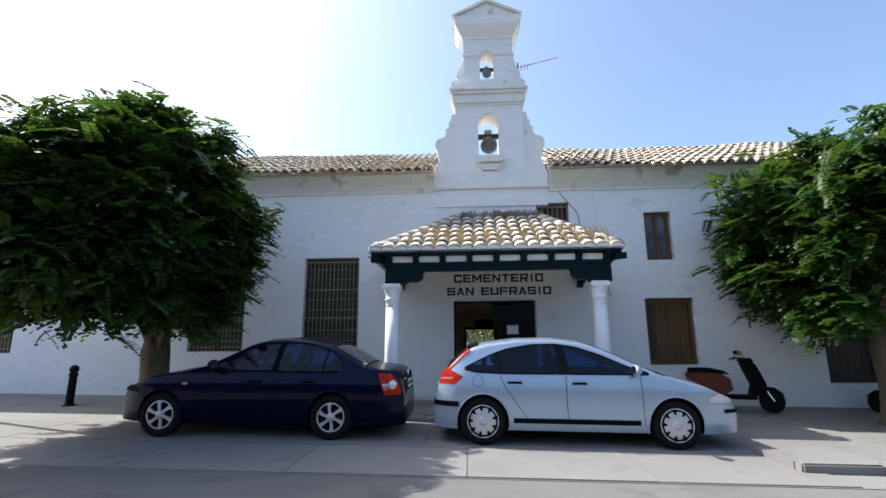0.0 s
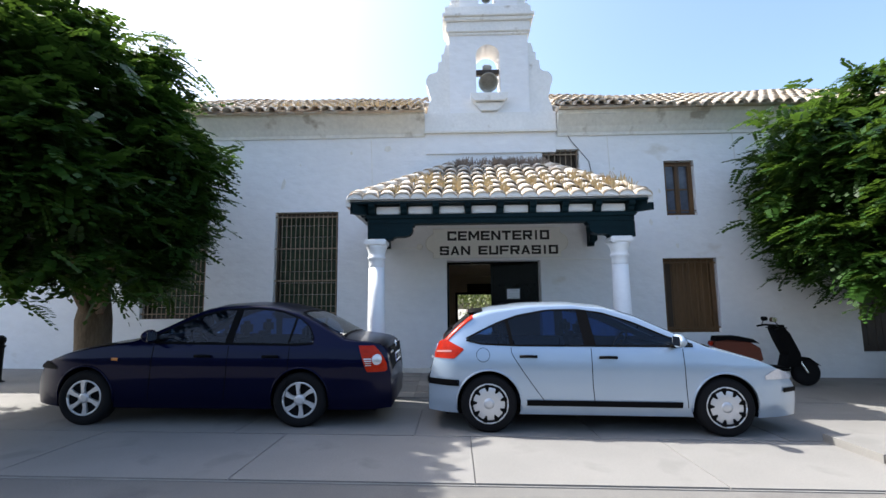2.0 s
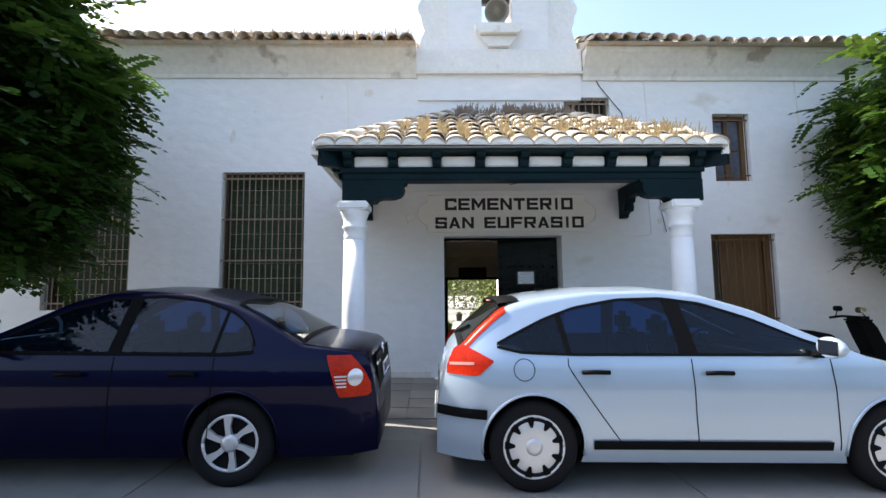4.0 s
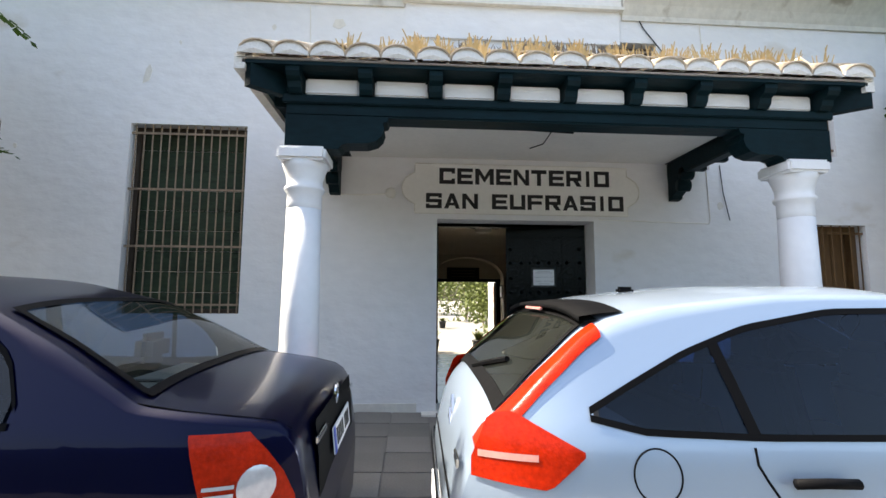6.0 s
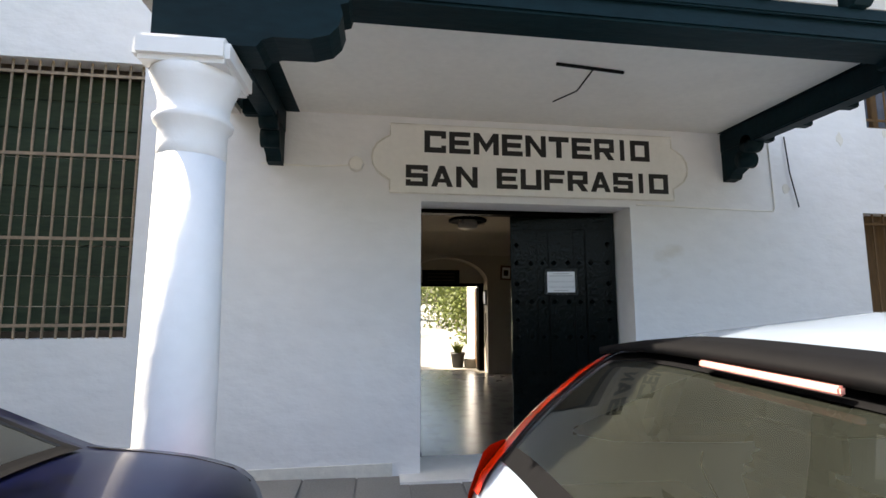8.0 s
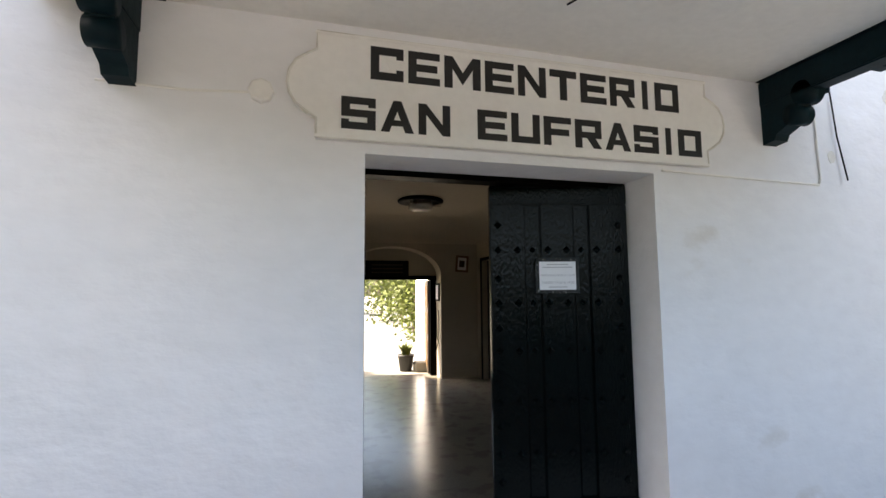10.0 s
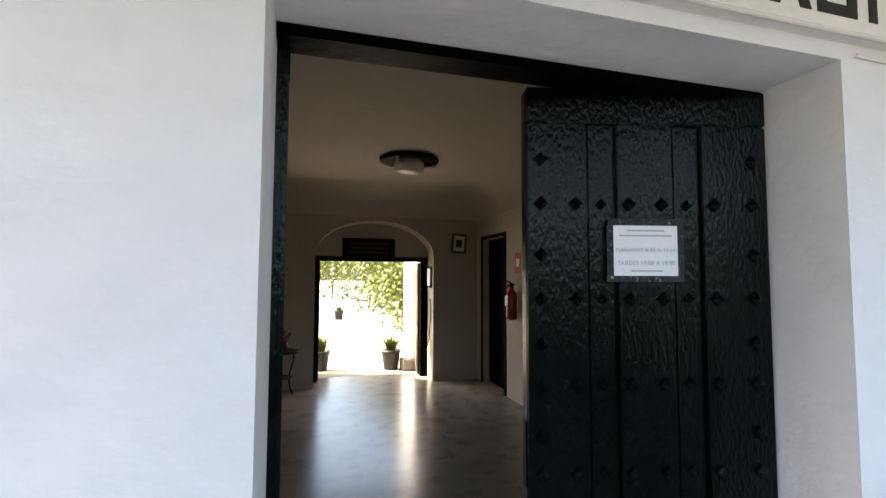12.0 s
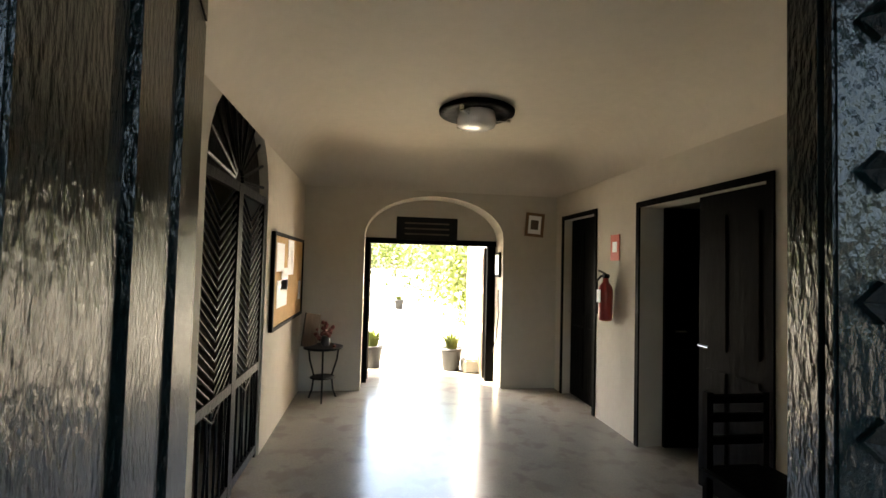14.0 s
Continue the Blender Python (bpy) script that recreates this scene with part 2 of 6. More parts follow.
# ---- mesh helpers ----
def part(name, bm, material, parent=None, label="", smooth=False):
    me = bpy.data.meshes.new(name)
    bmesh.ops.recalc_face_normals(bm, faces=bm.faces)
    bm.to_mesh(me)
    bm.free()
    me.materials.append(material)
    if smooth:
        me.polygons.foreach_set("use_smooth", [True] * len(me.polygons))
    ob = new(name, me)
    if parent:
        ob.parent = parent
    if label:
        tagged(ob, label)
    return ob


def thing(name, label, category, group="", at=None):
    ob = new(name)
    ob.empty_display_size = 0.1
    if at is not None:
        ob.matrix_world = at
    return tagged(ob, label, category, group)


def structure(ob, label="", category=""):
    return tagged(ob, label, category, kind="structure")


def quad_mesh(name, verts, faces, material, parent=None, smooth=False):
    me = bpy.data.meshes.new(name)
    me.from_pydata([tuple(v) for v in verts], [], [tuple(f) for f in faces])
    me.materials.append(material)
    if smooth:
        me.polygons.foreach_set("use_smooth", [True] * len(me.polygons))
    ob = new(name, me)
    if parent:
        ob.parent = parent
    return ob


def box(bm, x0, x1, y0, y1, z0, z1, bevel=0.0, m=None):
    vs = [bm.verts.new((x, y, z)) for x in (x0, x1) for y in (y0, y1) for z in (z0, z1)]
    fs = [bm.faces.new([vs[i] for i in f]) for f in ((0, 1, 3, 2), (4, 6, 7, 5), (0, 4, 5, 1), (2, 3, 7, 6), (0, 2, 6, 4), (1, 5, 7, 3))]
    if bevel:
        es = list({e for f in fs for e in f.edges})
        r = bmesh.ops.bevel(bm, geom=es, offset=bevel, segments=2, affect="EDGES")
        vs = list({v for f in r["faces"] for v in f.verts} | {v for v in vs if v.is_valid})
    if m is not None:
        bmesh.ops.transform(bm, matrix=m, verts=[v for v in vs if v.is_valid])
    return bm


def boxed(*a, **k):
    return box(bmesh.new(), *a, **k)


def prism(bm, outline, axis, a, b):
    """Extrudes a 2D outline along an axis: 'x' takes (y, z), 'y' takes (x, z), 'z' takes (x, y)."""
    put = {"x": lambda p, t: (t, p[0], p[1]), "y": lambda p, t: (p[0], t, p[1]), "z": lambda p, t: (p[0], p[1], t)}[axis]
    lo, hi = [bm.verts.new(put(p, a)) for p in outline], [bm.verts.new(put(p, b)) for p in outline]
    bm.faces.new(lo)
    bm.faces.new(hi[::-1])
    for i in range(len(lo)):
        j = (i + 1) % len(lo)
        bm.faces.new((lo[i], hi[i], hi[j], lo[j]))
    return bm


def lathe(bm, profile, centre=(0, 0), seg=24, axis="z"):
    """Turns (radius, height) pairs round an upright line, or round one along y."""
    rings = []
    for r, h in profile:
        ring = []
        for k in range(seg):
            a = 2 * math.pi * k / seg
            c, s = r * math.cos(a), r * math.sin(a)
            ring.append(bm.verts.new((centre[0] + c, centre[1] + s, h) if axis == "z" else (centre[0] + c, h, centre[1] + s)))
        rings.append(ring)
    for p, q in zip(rings, rings[1:]):
        for k in range(seg):
            j = (k + 1) % seg
            bm.faces.new((p[k], p[j], q[j], q[k]))
    bm.faces.new(rings[0])
    bm.faces.new(rings[-1][::-1])
    return bm


def tube(bm, points, radius, seg=8, radii=None):
    """A round bar along a line of points."""
    pts = [Vector(p) for p in points]
    rings = []
    for i, p in enumerate(pts):
        d = (pts[min(i + 1, len(pts) - 1)] - pts[max(i - 1, 0)]).normalized()
        u = d.orthogonal().normalized() if i == 0 else (u - d * u.dot(d)).normalized()
        v = d.cross(u)
        r = radii[i] if radii else radius
        rings.append([bm.verts.new(p + r * (math.cos(a) * u + math.sin(a) * v)) for a in (2 * math.pi * k / seg for k in range(seg))])
    for a, b in zip(rings, rings[1:]):
        for k in range(seg):
            j = (k + 1) % seg
            bm.faces.new((a[k], a[j], b[j], b[k]))
    bm.faces.new(rings[0][::-1])
    bm.faces.new(rings[-1])
    return bm


def wall_mesh(u0, u1, z0, z1, d0, d1, holes, along="x"):
    """A wall with thickness and rectangular openings (u0, u1, z0, z1) that go through it."""
    us = sorted({u0, u1, *[h[0] for h in holes], *[h[1] for h in holes]})
    zs = sorted({z0, z1, *[h[2] for h in holes], *[h[3] for h in holes]})
    us, zs = [u for u in us if u0 <= u <= u1], [z for z in zs if z0 <= z <= z1]
    bm = bmesh.new()
    cache = {}
    def vert(u, d, z):
        key = (round(u, 4), round(d, 4), round(z, 4))
        if key not in cache:
            cache[key] = bm.verts.new((u, d, z) if along == "x" else (d, u, z))
        return cache[key]
    def solid(i, j):
        if not (0 <= i < len(us) - 1 and 0 <= j < len(zs) - 1):
            return False
        cu, cz = (us[i] + us[i + 1]) / 2, (zs[j] + zs[j + 1]) / 2
        return not any(h[0] < cu < h[1] and h[2] < cz < h[3] for h in holes)
    for i in range(len(us) - 1):
        for j in range(len(zs) - 1):
            if not solid(i, j):
                continue
            a, b, c, d = us[i], us[i + 1], zs[j], zs[j + 1]
            for y in (d0, d1):
                bm.faces.new([vert(a, y, c), vert(b, y, c), vert(b, y, d), vert(a, y, d)])
            for ok, p, q in ((solid(i - 1, j), (a, c), (a, d)), (solid(i + 1, j), (b, c), (b, d)), (solid(i, j - 1), (a, c), (b, c)), (solid(i, j + 1), (a, d), (b, d))):
                if not ok:
                    bm.faces.new([vert(p[0], d0, p[1]), vert(q[0], d0, q[1]), vert(q[0], d1, q[1]), vert(p[0], d1, p[1])])
    return bm


def arch_wall(bm, u0, u1, z0, z1, d0, d1, o0, o1, spring, rise, along="x", seg=16, oz=None):
    """A wall with one arched opening from z0 (or oz) up."""
    axis = "y" if along == "x" else "x"
    base = z0 if oz is None else oz
    if oz is not None and oz > z0:
        prism(bm, [(u0, z0), (u1, z0), (u1, oz), (u0, oz)], axis, d0, d1)
    mid, half = (o0 + o1) / 2, (o1 - o0) / 2
    prism(bm, [(u0, base), (o0, base), (o0, spring), (u0, spring)], axis, d0, d1)
    prism(bm, [(o1, base), (u1, base), (u1, spring), (o1, spring)], axis, d0, d1)
    arc = [(mid - half * math.cos(math.pi * k / seg), spring + rise * math.sin(math.pi * k / seg)) for k in range(seg + 1)]
    for p, q in zip(arc, arc[1:]):
        prism(bm, [p, q, (q[0], z1), (p[0], z1)], axis, d0, d1)
    prism(bm, [(u0, spring), (o0, spring), (o0, z1), (u0, z1)], axis, d0, d1)
    prism(bm, [(o1, spring), (u1, spring), (u1, z1), (o1, z1)], axis, d0, d1)
    bmesh.ops.remove_doubles(bm, verts=bm.verts[:], dist=0.0002)
    return bm

# ---- ground ----
F = 11.0                       # face of the front wall
GZ = 0.02
structure(part("ground", boxed(-120, 120, -60, 5.6, -0.4, 0.0), ASPHALT), "worn grey asphalt street in front of the building", "road")
slab_floor = structure(part("pavement", boxed(-40, 40, 5.6, F + 0.2, -0.4, GZ - 0.012), CONCRETE), "sunlit concrete paving where the cars are parked", "pavement")
structure(part("backdrop_ground", boxed(-120, 120, F + 0.2, 160, -0.4, -0.03), COURT), "pale ground behind the building", "ground")

structure(part("pavement_slope", prism(bmesh.new(), [(9.0, 0.0), (F + 0.1, 0.0), (F + 0.1, 0.10), (F, 0.095), (9.0, 0.012)], "x", -26, 22), CONCRETE), "pavement rising gently to the wall", "pavement")

# ---- front wall ----
OPEN = [(0.0, 1.89, 0.0, 2.325), (-3.53, -2.22, 1.21, 3.38), (4.47, 5.08, 3.2, 4.34), (2.0, 2.76, 3.98, 4.62), (4.32, 5.38, 0.86, 2.33),
        (8.05, 9.25, 0.46, 2.2), (-6.25, -4.93, 1.22, 3.38), (-11.9, -10.6, 1.22, 3.38)]
wall_front = structure(part("wall_front", wall_mesh(-26, 22, -0.75, 5.38, F, F + 0.5, OPEN), WHITE), "lumpy whitewashed front wall of the old building", "wall")
# eaves moulding in two lengths, the left one a little higher
for k, (x0, x1, up) in enumerate(((-26, -0.42, 0.04), (2.32, 22, 0.0))):
    prof = [(F, 4.90), (F - 0.03, 4.90), (F - 0.03, 4.965), (F - 0.05, 5.0), (F - 0.09, 5.08), (F - 0.17, 5.18), (F - 0.24, 5.26), (F - 0.27, 5.28), (F - 0.27, 5.36), (F, 5.36)]
    structure(part("trim_eaves_%d" % (k + 1), prism(bmesh.new(), [(y, z + up) for y, z in prof], "x", x0, x1), CORNICE), "weathered coved eaves moulding", "cornice")
structure(part("baseboard", boxed(-26, -0.22, F - 0.012, F, 0.0, 0.22), CORNICE), "scuffed foot of the wall", "wall base")

# ---- main roof ----
def tile_data(length=0.42, r0=0.105, r1=0.085, thick=0.014, seg=7):
    """One curved clay tile along +y, crown up, wide end at y = 0."""
    v, f = [], []
    for y, r in ((0.0, r0), (length, r1)):
        for rr in (r, r - thick):
            for k in range(seg + 1):
                a = math.pi * k / seg
                v.append((rr * math.cos(a), y, rr * math.sin(a) * 0.85))
    n = seg + 1
    for k in range(seg):
        f += [(k, k + 1, 2 * n + k + 1, 2 * n + k), (n + k, 3 * n + k, 3 * n + k + 1, n + k + 1), (k, n + k, n + k + 1, k + 1), (2 * n + k, 2 * n + k + 1, 3 * n + k + 1, 3 * n + k)]
    return v, f


TV, TF = tile_data()
TVA = np.array(TV)
rng = random.Random(5)
def tile_field(name, material, spots, label, category):
    """Many tiles in one mesh: each spot is a pose."""
    vs, fs = [], []
    for m in spots:
        base = len(vs)
        vs += [m @ Vector(p) for p in TV]
        fs += [tuple(base + i for i in q) for q in TF]
    ob = quad_mesh(name, vs, fs, material, smooth=True)
    return tagged(ob, label, category, kind="stuff")


ROOF_SLOPE = math.degrees(math.atan2(7.36 - 5.32, 14.5 - 10.5))
sl = radians(ROOF_SLOPE)
def roof_spots(x0, x1, lift):
    out = []
    n = int((x1 - x0) / 0.225)
    for i in range(n):
        x = x0 + (i + 0.5) * (x1 - x0) / n
        for j in range(12):
            s = j * 0.36 + rng.uniform(-0.02, 0.02)
            sag = 0.03 * math.sin(x * 0.8) + 0.02 * math.sin(x * 2.1 + 1)
            out.append(pose(x + rng.uniform(-0.015, 0.015), 10.50 + s * math.cos(sl), 5.33 + lift + sag + s * math.sin(sl) + 0.012 * (j % 2), ROOF_SLOPE - 3, 0, rng.uniform(-3, 3)))
    return out


bm = bmesh.new()
for xa, xb, bed in ((-26, -0.43, [(10.6, 5.37), (14.5, 7.30), (18.2, 5.39)]), (-0.43, 2.31, [(11.56, 5.37), (11.56, 5.845), (14.5, 7.30), (18.2, 5.39)]), (2.31, 22, [(10.6, 5.37), (14.5, 7.30), (18.2, 5.39)])):
    prism(bm, bed, "x", xa, xb)
roof = structure(part("roof", bm, TILE), "low clay roof bed", "roof")
tile_field("roof_tiles", TILE, roof_spots(-26, -0.45, 0.04) + roof_spots(2.35, 22, 0.0), "rows of weathered barrel roof tiles with dry lichen", "roof tiles")

# ---- bell gable ----
gable = thing("bell_gable", "whitewashed two-tier bell gable with scrolls and a pediment", "bell gable")
bm = bmesh.new()
prism(bm, [(-0.4, 4.56), (2.28, 4.56), (2.28, 4.60), (1.68, 4.60), (1.68, 4.56)][:2] + [(2.28, 5.02), (-0.4, 5.02)], "y", F - 0.035, F + 0.5)
part("lower_panel", bm, WHITE, gable)
part("base_block", boxed(-0.42, 2.3, F - 0.07, F + 0.55, 5.02, 5.42), STONEWHITE, gable)
part("base_ledge", boxed(-0.44, 2.32, F - 0.10, F + 0.55, 4.99, 5.03), CORNICE, gable)
part("lower_tier", arch_wall(bmesh.new(), 0.11, 1.78, 5.42, 7.17, F - 0.02, F + 0.55, 0.67, 1.18, 6.70, 0.26, oz=5.8), WHITE, gable)
bm = bmesh.new()
for x0, x1, y0, z0, z1 in ((0.08, 1.81, 0.05, 7.17, 7.23), (0.05, 1.84, 0.08, 7.23, 7.46), (0.0, 1.89, 0.13, 7.46, 7.54), (-0.03, 1.92, 0.17, 7.54, 7.62), (0.02, 1.86, 0.10, 7.62, 7.8)):
    box(bm, x0, x1, F - y0, F + 0.55 + y0, z0, z1, 0.012)
part("middle_cornice", bm, STONEWHITE, gable)
part("upper_tier", arch_wall(bmesh.new(), 0.34, 1.59, 7.8, 9.02, F - 0.02, F + 0.5, 0.75, 1.11, 8.52, 0.2, oz=7.9), WHITE, gable)
for x0, x1 in ((0.31, 0.75), (1.11, 1.62)):
    part("impost", boxed(x0, x1, F - 0.05, F + 0.53, 8.55, 8.60), STONEWHITE, gable)
bm = bmesh.new()
rows = [(0.32, 1.61, 0.04, 9.02), (0.32, 1.61, 0.04, 9.10), (0.22, 1.70, 0.12, 9.22), (0.14, 1.77, 0.2, 9.36), (0.12, 1.79, 0.22, 9.58)]
rings = []
for x0, x1, y0, z in rows:
    rings.append([bm.verts.new(p) for p in ((x0, F - y0, z), (x1, F - y0, z), (x1, F + 0.5 + y0, z), (x0, F + 0.5 + y0, z))])
for a, b in zip(rings, rings[1:]):
    for k in range(4):
        bm.faces.new((a[k], a[(k + 1) % 4], b[(k + 1) % 4], b[k]))
bm.faces.new(rings[0]), bm.faces.new(rings[-1])
part("upper_cornice", bm, WHITE, gable)
part("pediment", prism(bmesh.new(), [(0.16, 9.58), (1.75, 9.58), (0.955, 9.97)], "y", F - 0.18, F + 0.6), STONEWHITE, gable)
for sx in (-1, 1):
    bm = bmesh.new()
    c = 0.955
    prism(bm, [(c + sx * 0.88, 9.56), (c + sx * 0.88, 9.62), (c, 10.05), (c, 9.97)], "y", F - 0.24, F + 0.66)
    part("pediment_coping", bm, CORNICE, gable)
    part("ball_finial", lathe(bmesh.new(), [(0.02, 9.6), (0.06, 9.62), (0.04, 9.72), (0.05, 9.76), (0.09, 9.81), (0.1, 9.87), (0.085, 9.94), (0.03, 9.98)], (c + sx * 0.62, F + 0.1), 14), STONEWHITE, gable, smooth=True)
    # lower scroll: stepped and curling buttress beside the tier
    pts = [(0.0, 5.42), (0.0, 7.0), (0.07, 7.0), (0.10, 6.92), (0.12, 6.80), (0.17, 6.78), (0.17, 6.62), (0.24, 6.6), (0.25, 6.42), (0.32, 6.36)]
    pts += [(0.32 + 0.19 * math.sin(a), 6.17 + 0.2 * math.cos(a)) for a in (0.3, 0.7, 1.1, 1.5, 1.9, 2.3)] + [(0.44, 5.9), (0.40, 5.78), (0.46, 5.62), (0.5, 5.42)]
    edge = 0.11 if sx < 0 else 1.78
    part("scroll", prism(bmesh.new(), [(edge + sx * p, z) for p, z in pts], "y", F + 0.02, F + 0.42), STONEWHITE, gable)
    pts = [(0.0, 7.8), (0.0, 8.5), (0.05, 8.42), (0.07, 8.28), (0.12, 8.2), (0.17, 8.12), (0.19, 8.0), (0.15, 7.95), (0.24, 7.93), (0.24, 7.8)]
    edge = 0.34 if sx < 0 else 1.59
    part("scroll", prism(bmesh.new(), [(edge + sx * p, z) for p, z in pts], "y", F + 0.04, F + 0.38), STONEWHITE, gable)
bm = bmesh.new()
prism(bm, [(0.62, 5.64), (1.24, 5.64), (1.3, 5.7), (1.32, 5.80), (0.54, 5.80), (0.56, 5.7)], "y", F - 0.2, F + 0.1)
prism(bm, [(0.62, 5.62), (1.24, 5.62), (1.1, 5.45), (0.76, 5.45)], "y", F - 0.12, F + 0.05)
part("bell_sill", bm, STONEWHITE, gable)
part("iron_cross_stem", tube(bmesh.new(), [(0.955, F + 0.1, 10.0), (0.955, F + 0.1, 10.5)], 0.02), IRONPAINT, gable)
for zc, s, x in ((6.16, 1.0, 0.925), (8.16, 0.55, 0.93)):
    bell = thing("bell", "old grey-green bronze bell hung in the gable opening", "bell", "bells of the gable")
    bm = lathe(bmesh.new(), [(0.03, zc + 0.24 * s), (0.1 * s, zc + 0.22 * s), (0.12 * s, zc + 0.1 * s), (0.15 * s, zc - 0.06 * s), (0.21 * s, zc - 0.2 * s), (0.2 * s, zc - 0.2 * s), (0.12 * s, zc + 0.05 * s)], (x, F + 0.26), 20)
    bmesh.ops.rotate(bm, verts=bm.verts, cent=(x, F + 0.26, zc + 0.2 * s), matrix=Matrix.Rotation(radians(-48), 3, "X"))
    part("bell_body", bm, BRONZE, bell, "bell swung with its mouth to the street", smooth=True)
    w = 0.27 if s == 1.0 else 0.20
    part("headstock", boxed(x - w, x + w, F + 0.2, F + 0.32, zc + 0.24 * s, zc + 0.36 * s, 0.02), OLDWOOD, bell)
    part("counterweight", boxed(x - 0.1 * s, x + 0.1 * s, F + 0.2, F + 0.32, zc + 0.36 * s, zc + 0.48 * s, 0.03), BRONZE, bell)

# thin television aerial on the roof behind
aerial = thing("roof_aerial", "thin metal aerial on the roof behind the gable", "aerial")
part("mast", tube(bmesh.new(), [(1.95, 12.9, 6.3), (1.95, 12.9, 9.55)], 0.02), IRONPAINT, aerial)
part("boom", tube(bmesh.new(), [(1.8, 12.9, 9.35), (3.1, 12.7, 9.55)], 0.012), REDSIGN, aerial)
for k in range(5):
    x = 1.85 + 0.1 * k
    part("rod", tube(bmesh.new(), [(x, 12.75, 9.36 + 0.015 * k), (x, 13.05, 9.36 + 0.015 * k)], 0.008, 5), IRONPAINT, aerial)

# ---- windows of the front ----
def grille_window(name, x0, x1, z0, z1, back, label, bars=11, frame_w=0.05, iron=RUSTYIRON):
    w = structure(new(name), label, "window")
    b = F + 0.14
    bm = bmesh.new()
    box(bm, x0, x0 + frame_w, b, b + 0.08, z0, z1), box(bm, x1 - frame_w, x1, b, b + 0.08, z0, z1)
    box(bm, x0 + frame_w, x1 - frame_w, b, b + 0.08, z1 - frame_w, z1), box(bm, x0 + frame_w, x1 - frame_w, b, b + 0.08, z0, z0 + frame_w)
    part("window_frame", bm, BROWNWOOD if iron is BROWNWOOD else OLDWOOD, w)
    nb = 9
    for k in range(nb if back is BLIND else 1):
        za, zb = z0 + (z1 - z0) * k / nb, z0 + (z1 - z0) * (k + 1) / nb
        if back is BLIND:
            part("blind_fold", boxed(x0 + 0.03, x1 - 0.03, b + 0.10, b + 0.12 + 0.012 * (k % 2), za, zb - 0.006, 0.003), back, w)
        elif back is WINDOWPANE:
            xm = (x0 + x1) / 2
            part("window_post", boxed(xm - 0.035, xm + 0.035, b + 0.01, b + 0.08, z0 + frame_w, z1 - frame_w, 0.004), BROWNWOOD, w)
            for xa, xb in ((x0 + frame_w, xm - 0.035), (xm + 0.035, x1 - frame_w)):
                for za, zb in ((z0 + frame_w, (z0 + z1) / 2 - 0.012), ((z0 + z1) / 2 + 0.012, z1 - frame_w)):
                    part("pane", boxed(xa, xb, b + 0.05, b + 0.058, za, zb), back, w)
                part("glazing_bar", boxed(xa, xb, b + 0.035, b + 0.07, (z0 + z1) / 2 - 0.012, (z0 + z1) / 2 + 0.012), BROWNWOOD, w)
        else:
            for j in range(4):
                xa, xb = x0 + (x1 - x0) * j / 4, x0 + (x1 - x0) * (j + 1) / 4
                # On brown shutters, a sunk dark board stands for the shaded open gap.
                dark = j == 0 and back is BROWNWOOD
                part("shutter_board", boxed(xa + 0.003, xb - 0.003, b + (0.13 if dark else 0.09), b + 0.16 if dark else b + 0.12 + 0.008 * (j % 2), z0, z1, 0.004), OLDWOOD if dark else back, w)
    for k in range(bars):
        x = x0 + 0.04 + (x1 - x0 - 0.08) * k / (bars - 1)
        part("grille_bar", tube(bmesh.new(), [(x, F + 0.05, z0), (x, F + 0.05, z1)], 0.009, 6), iron, w)
    for k in range(4 if z1 - z0 > 1.5 else 2):
        z = z0 + 0.1 + (z1 - z0 - 0.2) * k / (3 if z1 - z0 > 1.5 else 1)
        part("grille_cross_bar", boxed(x0, x1, F + 0.035, F + 0.045, z - 0.012, z + 0.012), iron, w)
    return w


grille_window("window_1", -3.53, -2.22, 1.21, 3.38, BLIND, "tall window with a rusty iron grille and a green slatted blind", 14)
grille_window("window_2", -6.25, -4.93, 1.22, 3.38, BLIND, "tall grilled window behind the street tree", 14)
grille_window("window_3", -11.9, -10.6, 1.22, 3.38, BLIND, "tall dark grilled window far along the wall", 14)
grille_window("window_4", 4.47, 5.08, 3.2, 4.34, WINDOWPANE, "small upper window with a brown wooden frame and bars", 3, 0.07, BROWNWOOD)
grille_window("window_5", 2.0, 2.76, 3.98, 4.62, OLDWOOD, "low upper window just above the porch roof", 7, 0.06)
grille_window("window_6", 4.32, 5.38, 0.86, 2.33, BROWNWOOD, "window with varnished brown wooden shutters, a dark board filling its open gap", 9, 0.07, BROWNWOOD)
grille_window("window_7", 8.05, 9.25, 0.46, 2.2, OLDWOOD, "dark wooden shuttered opening near the second tree", 5, 0.08, OLDWOOD)

# ---- porch ----
COLX, COLY = (-1.1, 2.80), 9.13
